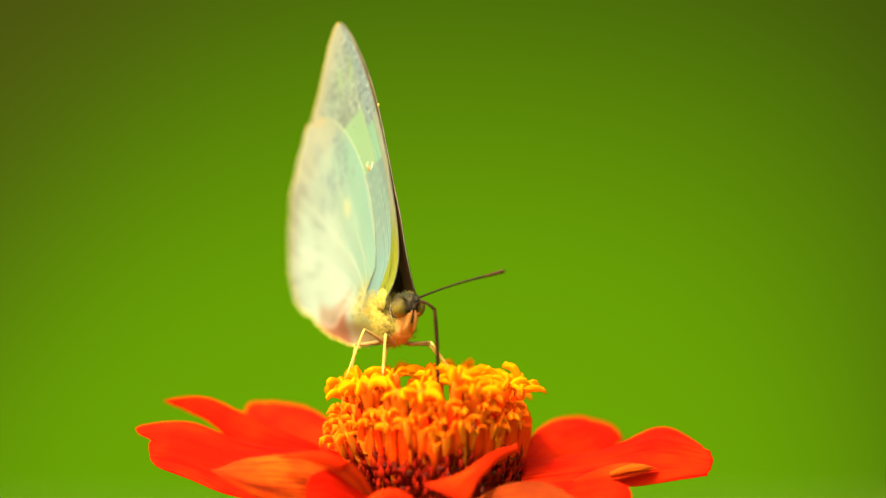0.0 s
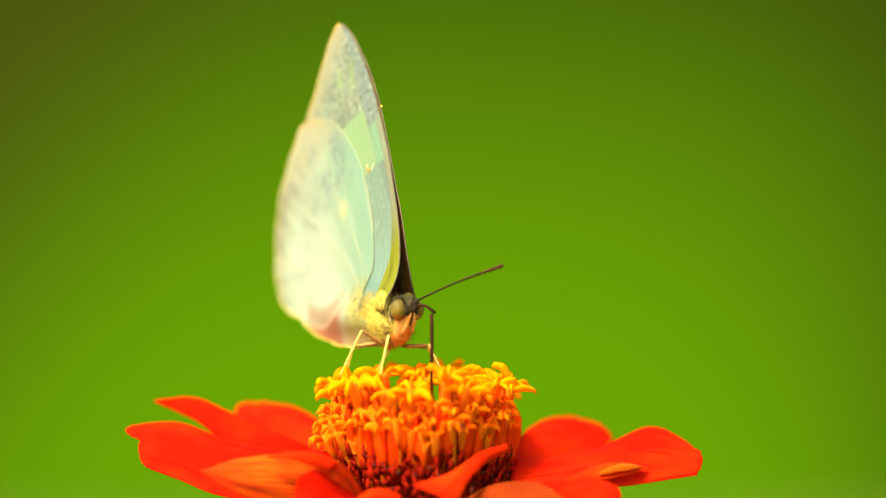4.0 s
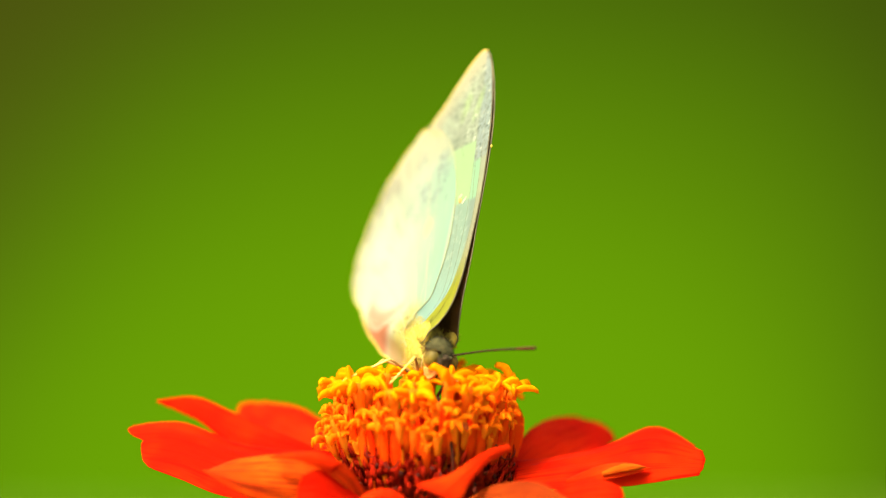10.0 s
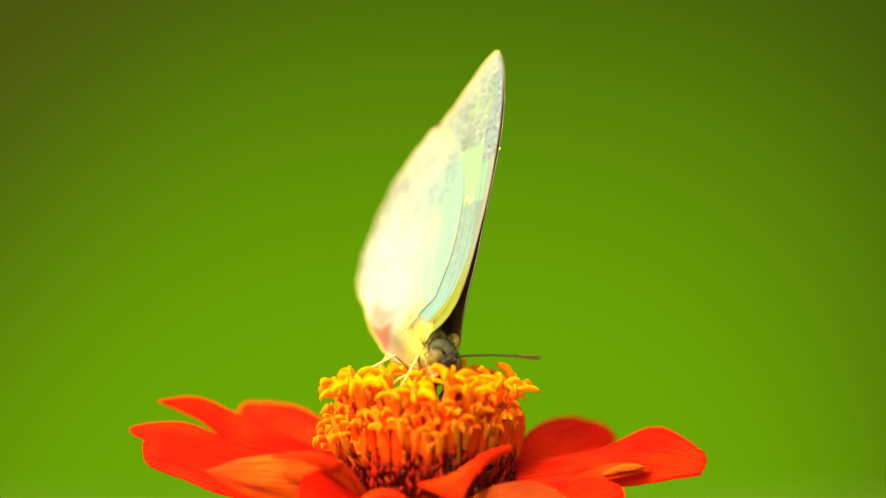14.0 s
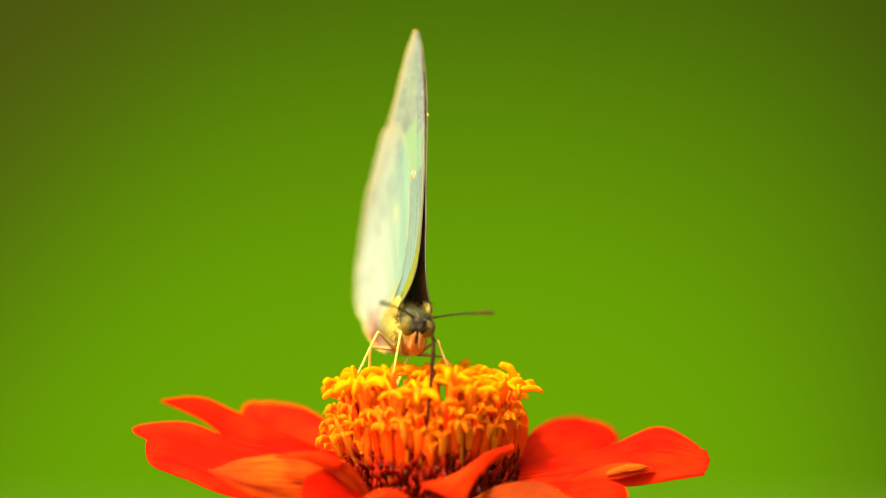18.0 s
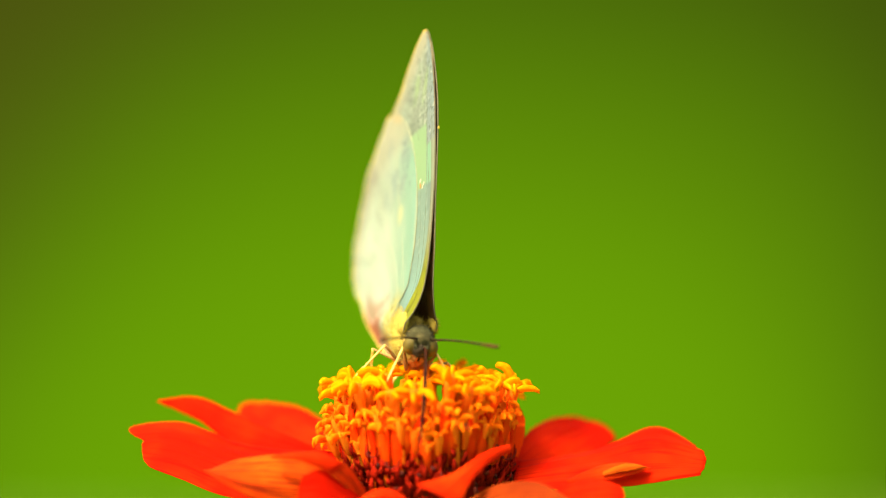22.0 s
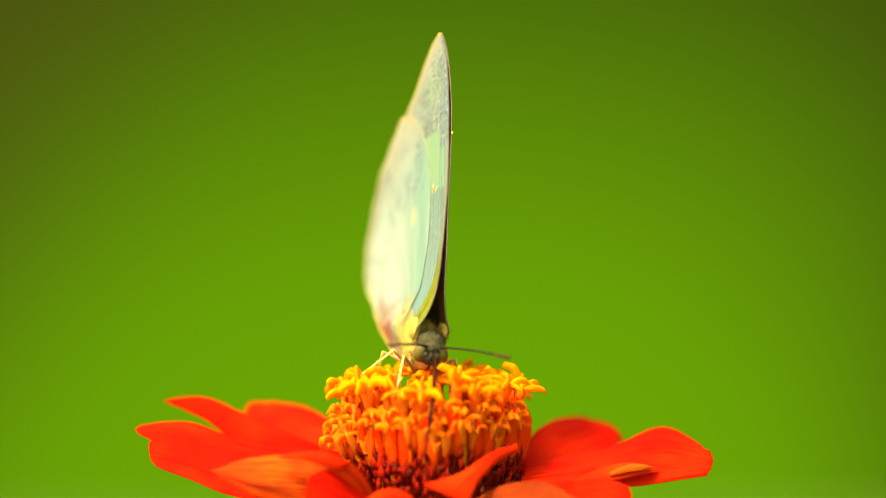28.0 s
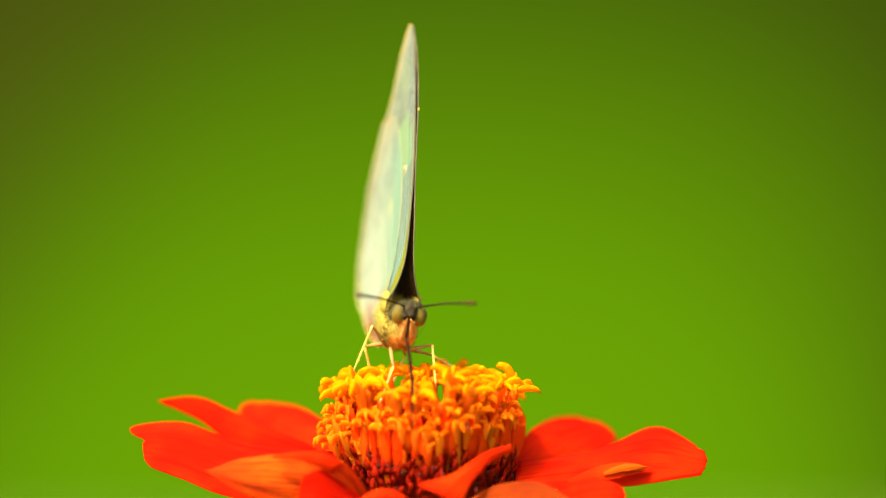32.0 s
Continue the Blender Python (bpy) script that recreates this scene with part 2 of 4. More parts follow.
def hindwing_material():
    """Creamy, aqua towards the front, with a cloud of grey flecks, smudges along the margin and a pink inner corner."""
    n = WingNodes("hindwing_underside")
    n.lay_out()
    c = n.mix(n.span(n.broad, 0.35, 0.65), (0.334, 0.419, 0.346), (0.420, 0.519, 0.447))
    c = n.mix(n.mul(n.blob(-14.5, 3.0, 7.5, 5.5, 0.6), 0.8), c, (0.430, 0.528, 0.459))
    c = n.mix(n.mul(n.span(n.math("ADD", n.line(1.0, 0.42, 0.0), n.mul(n.wob, 3.0)), -12.0, 0.5), 0.8), c, (0.224, 0.421, 0.331))
    c = n.mix(n.mul(n.span(n.line(1.0, 0.30, 0.0), -1.8, 0.6), 0.5), c, (0.224, 0.410, 0.362))
    rays = n.noise(n.join(n.math("MULTIPLY", n.ang, 14.0), n.math("MULTIPLY", n.broad, 1.5), 0.0), 1.0, 2.0)
    c = n.mix(n.span(rays, 0.50, 0.72, 0.0, 0.5), c, (0.430, 0.469, 0.352))
    out = n.math("SQRT", n.math("ADD", n.math("POWER", n.math("ADD", n.x, 5.0), 2.0), n.math("POWER", n.math("MULTIPLY", n.math("SUBTRACT", n.z, 3.0), 1.07), 2.0)))
    c = n.mix(n.mul(n.span(out, 16.5, 20.5), n.span(n.z, -3.0, 1.0), 0.6), c, (0.392, 0.372, 0.266))
    flecks = n.specks(2.0, 0.48, 0.60)
    cloud = n.mul(n.math("MAXIMUM", n.blob(-12.0, 16.6, 5.0, 4.4, 0.4), n.mul(n.blob(-16.0, 12.0, 4.0, 3.0, 0.6), 0.5)), n.span(n.noise(n.co, 330.0, 3.0), 0.38, 0.62))
    c = n.mix(n.mul(cloud, 0.6), c, (0.252, 0.342, 0.362))
    c = n.mix(n.mul(cloud, flecks, 0.85), c, (0.142, 0.192, 0.194))
    mottle = n.span(n.noise(n.join(n.math("MULTIPLY", n.ang, 17.0), n.math("MULTIPLY", out, 0.22), 3.0), 1.0, 2.0, 0.6), 0.47, 0.62)
    smudge = n.mul(n.math("MAXIMUM", n.span(out, 16.5, 19.8), n.mul(n.blob(-19.0, 9.0, 4.0, 8.0, 0.6), 0.5)), mottle, n.span(n.z, 20.0, 10.0))
    c = n.mix(n.mul(smudge, 0.65), c, (0.142, 0.166, 0.160))
    c = n.mix(n.mul(n.blob(-9.0, 11.0, 0.9, 1.2, 0.5), 0.6), c, (0.523, 0.547, 0.298))
    c = n.mix(n.mul(n.blob(-16.5, 21.6, 2.4, 0.7, 0.6), 0.6), c, (0.468, 0.372, 0.192))
    # the inner corner: dusky above a pale crease, red below
    crease = n.math("ADD", -3.3, n.math("MULTIPLY", 0.07, n.math("POWER", n.math("ADD", n.x, 14.5), 2.0)))
    h = n.math("SUBTRACT", n.z, crease)
    across = n.mul(n.span(n.x, -18.2, -16.8), n.span(n.x, -6.6, -10.0))
    c = n.mix(n.mul(across, n.span(h, 3.0, 1.6), 0.7), c, (0.354, 0.209, 0.128))
    c = n.mix(n.mul(across, n.span(h, 0.1, -0.5), 0.8), c, (0.392, 0.131, 0.066))
    c = n.mix(n.mul(across, n.span(n.math("ABSOLUTE", h), 0.5, 0.1), 0.7), c, (0.561, 0.410, 0.319))
    c = n.mix(n.mul(n.span(n.x, -9.0, -6.5), n.span(n.z, -1.6, -3.4), 0.8), c, (0.401, 0.262, 0.098))
    # yellow hairs over the root
    c = n.mix(n.mul(n.blob(-3.6, -0.6, 3.0, 3.0, 0.6), 0.85), c, (0.367, 0.349, 0.088))
    c = n.mix(n.mul(n.blob(-4.8, -0.6, 2.6, 2.4, 0.4), n.span(n.noise(n.co, 900.0, 3.0, 0.7), 0.56, 0.64), 0.8), c, (0.116, 0.096, 0.018))
    return n.finish(c, n.mul(cloud, flecks))


WING = forewing_material()
WING_HIND = hindwing_material()


def wing_upper_material():
    """The brown leading edge of the upper side, which faces inwards; its dark tone also paints the shaded gap."""
    n = Nodes("wing_upper_side")
    co = n.coords()
    c = n.mix(n.span(n.noise(co, 300.0), 0.3, 0.7), (0.075, 0.036, 0.014), (0.14, 0.075, 0.03))
    n.base(c, 0.7, 0.15)
    n.bump(n.noise(co, 900.0), 0.4, 0.0001)
    n.thin(c, c, 0.2)
    return n.mat


WING_INNER = wing_upper_material()



# ---- mesh helpers ----
MM = 0.001


def mesh(name, verts, faces, mats, index=None, uvs=None, smooth=True):
    """A mesh from places in millimetres."""
    me = bpy.data.meshes.new(name)
    me.from_pydata([(v[0] * MM, v[1] * MM, v[2] * MM) for v in verts], [], faces)
    for m in mats:
        me.materials.append(m)
    if index is not None:
        me.polygons.foreach_set("material_index", index)
    if uvs is not None:
        layer = me.uv_layers.new(name="UVMap")
        for lp in me.loops:
            layer.data[lp.index].uv = uvs[lp.vertex_index]
    me.polygons.foreach_set("use_smooth", [smooth] * len(me.polygons))
    me.update()
    return me


def part(name, me, parent, label=""):
    ob = new(name, me)
    ob.parent = parent
    return tagged(ob, label) if label else ob


def sweep(path, radii, sides=8, flat=1.0, up=(0, 0, 1)):
    """A closed tube along a path; flat squeezes it across its second axis."""
    verts, faces = [], []
    pts = [Vector(p) for p in path]
    for i, p in enumerate(pts):
        t = (pts[min(i + 1, len(pts) - 1)] - pts[max(i - 1, 0)]).normalized()
        a = t.cross(Vector(up))
        if a.length < 1e-3:
            a = t.cross(Vector((1, 0, 0)))
        a.normalize()
        b = a.cross(t)
        r = radii[i] if hasattr(radii, "__len__") else radii
        for k in range(sides):
            w = 2 * math.pi * k / sides
            verts.append(p + a * (r * math.cos(w)) + b * (r * flat * math.sin(w)))
    for i in range(len(pts) - 1):
        for k in range(sides):
            j = (k + 1) % sides
            faces.append((i * sides + k, i * sides + j, (i + 1) * sides + j, (i + 1) * sides + k))
    faces.append(tuple(reversed(range(sides))))
    faces.append(tuple((len(pts) - 1) * sides + k for k in range(sides)))
    return verts, faces


def ellipsoid(c, r, turn=None, seg=20, rings=14, rough=0.0, seed=0):
    verts, faces = [], []
    c, turn = Vector(c), turn or Matrix.Identity(3)
    for i in range(rings + 1):
        th = math.pi * i / rings
        for k in range(seg):
            ph = 2 * math.pi * k / seg
            d = Vector((math.cos(th), math.sin(th) * math.cos(ph), math.sin(th) * math.sin(ph)))
            s = 1 + rough * noise.noise(d * 3.0 + Vector((seed, 0, 0)))
            verts.append(c + turn @ Vector((d.x * r[0], d.y * r[1], d.z * r[2])) * s)
    for i in range(rings):
        for k in range(seg):
            j = (k + 1) % seg
            faces.append((i * seg + k, i * seg + j, (i + 1) * seg + j, (i + 1) * seg + k))
    return verts, faces


def hairs(anchors, length, radius, rng):
    """Short tapered hairs that stand off a surface; anchors are places with their normals."""
    verts, faces = [], []
    for p, nrm in anchors:
        d = (nrm + Vector((rng.uniform(-1, 1), rng.uniform(-1, 1), rng.uniform(-1, 1))) * 0.5 + Vector((-0.5, 0, -0.1))).normalized()
        a = d.orthogonal().normalized()
        b = d.cross(a)
        o = len(verts)
        for k in range(3):
            w = 2 * math.pi * k / 3
            verts.append(p + a * radius * math.cos(w) + b * radius * math.sin(w))
        verts.append(p + d * length * rng.uniform(0.6, 1.2))
        faces += [(o, o + 1, o + 3), (o + 1, o + 2, o + 3), (o + 2, o, o + 3)]
    return verts, faces


def spline(ctrl, per, closed=True):
    """A smooth line through a few points."""
    out, n = [], len(ctrl)
    for i in range(n if closed else n - 1):
        p = [Vector(ctrl[(i + k) % n] if closed else ctrl[min(max(i + k, 0), n - 1)]) for k in (-1, 0, 1, 2)]
        for s in range(per):
            t = s / per
            out.append(0.5 * (2 * p[1] + (p[2] - p[0]) * t + (2 * p[0] - 5 * p[1] + 4 * p[2] - p[3]) * t * t + (3 * p[1] - p[0] - 3 * p[2] + p[3]) * t ** 3))
    if not closed:
        out.append(Vector(ctrl[-1]))
    return out


# ---- ground and distance ----
def ground_material():
    n = Nodes("lawn")
    co = n.coords()
    c = n.mix(n.span(n.noise(co, 0.7, 4.0), 0.35, 0.65), (0.06, 0.12, 0.015), (0.09, 0.16, 0.02))
    c = n.mix(n.span(n.noise(co, 40.0, 4.0), 0.5, 0.8, 0.0, 0.6), c, (0.10, 0.085, 0.03))
    n.base(c, 0.9, 0.1)
    n.bump(n.noise(co, 60.0, 5.0), 0.8, 0.03)
    return n.mat


def backdrop_material():
    """Self-lit far foliage, so far out of focus that only its soft colours are left."""
    n = Nodes("far_foliage_glow")
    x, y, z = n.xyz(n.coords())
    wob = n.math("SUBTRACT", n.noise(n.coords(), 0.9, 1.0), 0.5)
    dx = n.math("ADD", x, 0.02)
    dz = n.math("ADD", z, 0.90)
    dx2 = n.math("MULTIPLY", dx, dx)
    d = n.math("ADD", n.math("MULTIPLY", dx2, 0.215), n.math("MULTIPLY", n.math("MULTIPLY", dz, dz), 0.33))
    # lens vignette painted into both sides, most of all low on the right
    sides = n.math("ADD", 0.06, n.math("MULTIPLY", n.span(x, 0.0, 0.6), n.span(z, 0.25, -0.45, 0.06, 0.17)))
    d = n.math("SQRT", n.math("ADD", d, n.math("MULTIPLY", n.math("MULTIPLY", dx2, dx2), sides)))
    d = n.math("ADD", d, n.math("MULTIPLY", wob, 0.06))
    # the ramp darkens outwards: the lens's falloff is put into the glow
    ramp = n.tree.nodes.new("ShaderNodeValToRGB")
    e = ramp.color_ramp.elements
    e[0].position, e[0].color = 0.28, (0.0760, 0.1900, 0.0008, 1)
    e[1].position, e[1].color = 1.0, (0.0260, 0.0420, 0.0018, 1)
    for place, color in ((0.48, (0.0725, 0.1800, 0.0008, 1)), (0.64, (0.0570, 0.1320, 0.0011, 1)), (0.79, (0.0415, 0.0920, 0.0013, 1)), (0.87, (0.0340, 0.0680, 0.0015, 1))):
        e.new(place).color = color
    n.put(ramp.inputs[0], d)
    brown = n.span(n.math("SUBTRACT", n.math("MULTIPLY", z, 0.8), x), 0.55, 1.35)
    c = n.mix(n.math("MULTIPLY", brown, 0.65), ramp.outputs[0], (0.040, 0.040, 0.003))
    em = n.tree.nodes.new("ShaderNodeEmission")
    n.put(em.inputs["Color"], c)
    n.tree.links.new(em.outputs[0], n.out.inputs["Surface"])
    return n.mat


def build_setting():
    bm = bmesh.new()
    bmesh.ops.create_grid(bm, x_segments=60, y_segments=60, size=60.0)
    for v in bm.verts:
        v.co.z = 0.05 * noise.noise(v.co * 0.15) * min(1.0, v.co.length / 6.0) - 0.004
    me = bpy.data.meshes.new("ground")
    bm.to_mesh(me)
    bm.free()
    me.materials.append(ground_material())
    tagged(new("ground", me), "mown green lawn with bare earthy patches under the flower", "ground", kind="structure")
    verts, faces = [], []
    for i in range(33):
        w = radians(-70 + 140 * i / 32)
        for k in range(13):
            verts.append((9000 * math.sin(w), 9000 * math.cos(w) - 9000, -900 + 4200 * k / 12))
    for i in range(32):
        for k in range(12):
            faces.append((i * 13 + k, i * 13 + k + 1, i * 13 + k + 14, i * 13 + k + 13))
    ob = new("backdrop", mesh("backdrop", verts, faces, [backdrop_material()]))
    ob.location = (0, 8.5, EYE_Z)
    tagged(ob, "glowing backdrop of far green foliage, wholly out of focus behind the flower", "backdrop", kind="structure")


build_setting()


# ---- the flower ----
HEAD = Vector((-1.27, 0.0, 700 - 26.6))     # the base of the flower's disc, in millimetres over the ground
TILT = radians(-0.5)


def petal_mesh(high, low, upper, lower, cup=0.1, end=(0.0, 0.3, 0.3, 0.0), seed=0):
    """A ray petal lofted between its high and its low edge: bulged, grooved along its length, lobed at the end, with two skins."""
    nv = 18
    high, low = spline(high, 9, False), spline(low, 9, False)
    nu = len(high) - 1
    verts, uvs = [], []
    for skin in (0, 1):
        for i in range(nu + 1):
            u = i / nu
            a, b = low[i], high[i]
            j, k0 = min(i + 1, nu), max(i - 1, 0)
            t = ((low[j] + high[j]) - (low[k0] + high[k0])).normalized()
            w = (b - a).length
            nrm = t.cross(b - a).normalized()
            if nrm.z < 0:
                nrm = -nrm
            for k in range(nv + 1):
                f = k / nv
                v = 2 * f - 1
                e = f * (len(end) - 1)
                e0 = min(int(e), len(end) - 2)
                m = e - e0
                m = m * m * (3 - 2 * m)
                reach = (end[e0] * (1 - m) + end[e0 + 1] * m) * u ** 7
                lift = cup * w * (1 - v * v) * min(1.0, u * 4)
                lift += 0.010 * w * math.cos(v * 12.0 + seed) * (1 - 0.3 * u) + 0.02 * w * noise.noise(Vector((u * 3.0, v * 1.6, seed * 7.3)))
                rag = 0.10 * noise.noise(Vector((u * 14.0, 3.1 * seed, 0.0))) * v * abs(v) ** 3
                th = 0.14 * (1 - 0.7 * v * v) * (1 - 0.5 * u ** 6)
                p = a.lerp(b, f) + t * reach + nrm * (lift + (th if skin == 0 else -th)) + (b - a).normalized() * rag
                verts.append(p)
                uvs.append((u, f))
    faces, index = [], []
    off = (nu + 1) * (nv + 1)
    for i in range(nu):
        for k in range(nv):
            a = i * (nv + 1) + k
            q = (a, a + 1, a + nv + 2, a + nv + 1)
            faces += [q, tuple(off + j for j in reversed(q))]
            index += [0, 1]
    rim = [k for k in range(nv + 1)] + [i * (nv + 1) + nv for i in range(1, nu + 1)]
    rim += [nu * (nv + 1) + k for k in range(nv - 1, -1, -1)] + [i * (nv + 1) for i in range(nu - 1, 0, -1)]
    for a, b in zip(rim, rim[1:] + rim[:1]):
        faces.append((b, a, off + a, off + b))
        index.append(0)
    return mesh("petal", verts, faces, [upper, lower], index, uvs)


def lobe_mesh(k, rng, skin):
    """One of the five lobes of a disc floret: a plump velvety tongue that curls outwards and down."""
    length, curl = rng.uniform(2.4, 3.6), rng.uniform(1.6, 3.2)
    path, radii, p, ang = [], [], Vector((0.35, 0, -0.6)), rng.uniform(0.7, 1.2)
    drift = rng.uniform(-0.25, 0.25)
    for i in range(10):
        f = i / 9
        path.append(p.copy())
        radii.append((0.31 + 0.20 * math.sin(f * math.pi * 0.9) + rng.uniform(-0.07, 0.07)) * math.sqrt(max(0.05, 1 - f ** 5)))
        p = p + Vector((math.cos(ang), drift * f, math.sin(ang))) * (length / 9)
        ang -= curl / 8 * (0.4 + 1.2 * f)
    v, f = sweep(path, radii, 9, 0.52, up=(0, 1, 0))
    v = [q * (1 + 0.10 * noise.noise(q * 1.7 + Vector((k, 0, 0))) + 0.10 * noise.noise(q * 4.0 + Vector((0, k, 0)))) for q in v]
    return mesh("lobe", v, f, [skin])


def floret_mesh(height, rng):
    bend = rng.uniform(-0.25, 0.25)
    path = [(bend * math.sin(i / 7 * math.pi), 0, height * i / 7 - height) for i in range(8)]
    radii = [0.30, 0.34, 0.38, 0.42, 0.46, 0.52, 0.68, 0.66]
    v, f = sweep(path, [r * rng.uniform(0.9, 1.1) for r in radii], 9)
    v = [q + Vector((q.x, q.y, 0)) * 0.28 * noise.noise(Vector((q.x * 1.8, q.y * 1.8, q.z * 0.5 + height))) for q in v]
    return mesh("disc_floret", v, f, [TUBE])


def build_flower():
    rng = random.Random(11)
    flower = tagged(new("flower"), "orange-red zinnia with a tall yellow disc on a green stem", "flower")
    lean = Matrix.Rotation(TILT, 3, "X")
    top = HEAD

    def at(p):
        return Vector(p) + top

    # stem, calyx and receptacle
    path = spline([(-1.27, 0, -8), (3, 4, 180), (-3, 2, 380), (0, 1, 560), (-1.27, 0, 662)], 8, False)
    v, f = sweep(path, [2.0 - 0.2 * i / len(path) for i in range(len(path))], 10)
    part("stem", mesh("stem", v, f, [STALK]), flower, "slender green flower stem")
    v, f = sweep([at((0, 0, -14)), at((0, 0, -11)), at((0, 0, -7)), at((0, 0, -4.4)), at((0, 0, -3.8))], [1.8, 4.0, 7.2, 8.0, 6.0], 28)
    part("calyx", mesh("calyx", v, f, [STALK]), flower, "green calyx cup")
    v, f = sweep([at((0, 0, -4.2)), at((0, 0, 0)), at((0, 0, 2.5)), at((0, 0, 5)), at((0, 0, 7.5)), at((0, 0, 8.6))], [9.2, 8.4, 6.8, 5.4, 3.2, 0.6], 28)
    part("receptacle", mesh("receptacle", v, f, [CHAFF]), flower, "dark maroon cone under the florets")
    for k in range(18):
        w = 2 * math.pi * k / 18 + rng.uniform(-0.1, 0.1)
        d = Vector((math.cos(w), math.sin(w), 0))
        v, f = sweep([at(d * 4 + Vector((0, 0, -11.5))), at(d * 7 + Vector((0, 0, -8))), at(d * 8.6 + Vector((0, 0, -4.8)))], [1.6, 2.0, 0.5], 8, 0.3, up=d)
        part("sepal", mesh("sepal", v, f, [STALK]), flower)

    # ray petals: high edge, low edge, upper and lower skin
    made = []

    def petal(high, low, upper, lower, **more):
        made.append(part("petal", petal_mesh([at(p) for p in high], [at(p) for p in low], upper, lower, seed=len(made) + 1, **more), flower))

    petal([(-10.4, 1, 2.6), (-21.8, 4, 3.5), (-29.0, 6, 5.9), (-34.6, 5, 5.5)], [(-8.3, -3, -3.2), (-21.4, -5, -2.6), (-28.8, -4, -0.3), (-32.7, -3, 1.2)], RED, REVERSE, cup=0.05, end=(-0.3, 0.2, 0.15, 0.0, -0.5, 0.9, 1.0, 0.1))
    petal([(-13.2, 7, 3.0), (-22.1, 10, 6.5), (-27.3, 11, 8.7), (-31.9, 11, 8.5)], [(-13.2, 7, 1.5), (-21.7, 8, 2.3), (-27.2, 10, 5.9), (-32.2, 11, 8.1)], RED, REVERSE, cup=0.05, end=(0, 0.3, 0.2, 0))
    petal([(-9.5, 9, 2.9), (-12.0, 14, 5.4), (-15.2, 18, 7.2), (-18.1, 21, 7.5)], [(-13.3, 9, 2.2), (-18.2, 14, 3.5), (-22.7, 18, 5.7), (-22.8, 21, 7.4)], RED, REVERSE, cup=0.06, end=(0, 0.5, -0.3, 0.3, 0))
    petal([(-10.1, -8, 0.8), (-15.4, -9, 2.7), (-21.2, -10, 2.4), (-25.2, -10, 1.0)], [(-8.2, -8, -3.5), (-13.3, -11, -3.6), (-19.7, -12, -2.2), (-24.8, -11, 0.6)], REVERSE, RED, cup=0.16, end=(0, 0.5, 0.5, 0))
    petal([(-6.4, -10, -2.4), (-8.3, -12, 1.2), (-12.6, -13, 3.3), (-17.5, -12.5, 2.9)], [(-8.0, -10, -3.3), (-9.9, -12.5, 0.0), (-13.4, -13.5, 2.0), (-17.2, -13, 2.6)], ORANGE, REVERSE, cup=0.14)
    petal([(-7.1, -10.5, -2.3), (-9.7, -12, -0.3), (-12.0, -13, 1.3), (-14.0, -13.5, 0.5)], [(-7.1, -11, -4.0), (-9.9, -13, -3.5), (-12.2, -14, -3.1), (-14.3, -14, -2.5)], RED, REVERSE, cup=-0.06)
    petal([(-2.8, -11, -1.8), (-2.4, -14, -1.7), (-2.2, -17, -1.9), (-1.9, -20, -2.4)], [(-6.7, -11, -1.9), (-7.0, -14, -1.7), (-7.2, -17, -1.8), (-7.4, -20, -2.3)], ORANGE, RED, cup=0.16)
    petal([(9.9, -8, 4.0), (6.8, -10, 3.1), (3.1, -13, 0.8), (-1.2, -16, -0.3)], [(10.1, -8, 3.1), (7.7, -10, 2.0), (5.6, -13, 0.3), (4.0, -16, -3.0)], ORANGE, REVERSE, cup=0.12)
    petal([(10.1, 3, 1.5), (12.2, 9, 4.5), (14.9, 15, 5.9), (18.0, 19, 6.1)], [(10.1, 0, -1.7), (15.1, 4, -0.3), (20.0, 10, 1.6), (23.4, 17, 3.4)], RED, REVERSE, cup=0.05, end=(0, 0.9, 1.2, 0.6, 0))
    petal([(11.0, 2, 1.6), (19.8, 4, 2.7), (27.4, 6, 5.4), (32.1, 4, 3.3)], [(10.2, -6, -1.3), (18.1, -6, -1.3), (25.4, -5, -0.8), (32.2, -4, 0.0)], RED, REVERSE, cup=0.08, end=(0, 0.6, 0.9, 0.7, -0.1, 0))
    petal([(16.5, -6.5, -0.3), (20.1, -5.5, 1.2), (23.5, -4.5, 1.6), (26.1, -4, 1.0)], [(16.5, -7, -0.6), (20.4, -7, -0.4), (23.7, -6, 0.2), (26.2, -4.5, 0.8)], ORANGE, REVERSE, cup=0.06)
    petal([(20.7, -6.5, 0.6), (22.7, -6, 1.4), (24.4, -5.5, 1.5), (25.8, -5, 1.1)], [(20.7, -7, 0.2), (22.9, -6.5, 0.6), (24.6, -6, 0.8), (25.8, -5, 1.0)], FOLD, RED, cup=0.1)
    petal([(12.2, -8, -2.5), (15.7, -10, -1.0), (19.3, -11, 0.1), (22.6, -12, -0.7)], [(12.1, -9, -4.4), (16.0, -11, -4.1), (19.5, -13, -3.5), (22.8, -13, -2.4)], RED, REVERSE, cup=0.05, end=(0, 0.3, 0.2, 0))
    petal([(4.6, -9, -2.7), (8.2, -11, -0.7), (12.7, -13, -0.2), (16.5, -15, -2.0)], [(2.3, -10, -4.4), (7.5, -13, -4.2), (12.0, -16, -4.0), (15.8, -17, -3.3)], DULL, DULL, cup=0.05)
    petal([(11.0, 2, 1.9), (11.8, 3, 4.7), (11.6, 3, 7.1), (10.2, 2, 9.1)], [(7.7, 2, 2.6), (7.6, 2, 4.9), (8.0, 2, 7.3), (8.9, 2, 9.0)], SCALE, SCALE, cup=0.1)
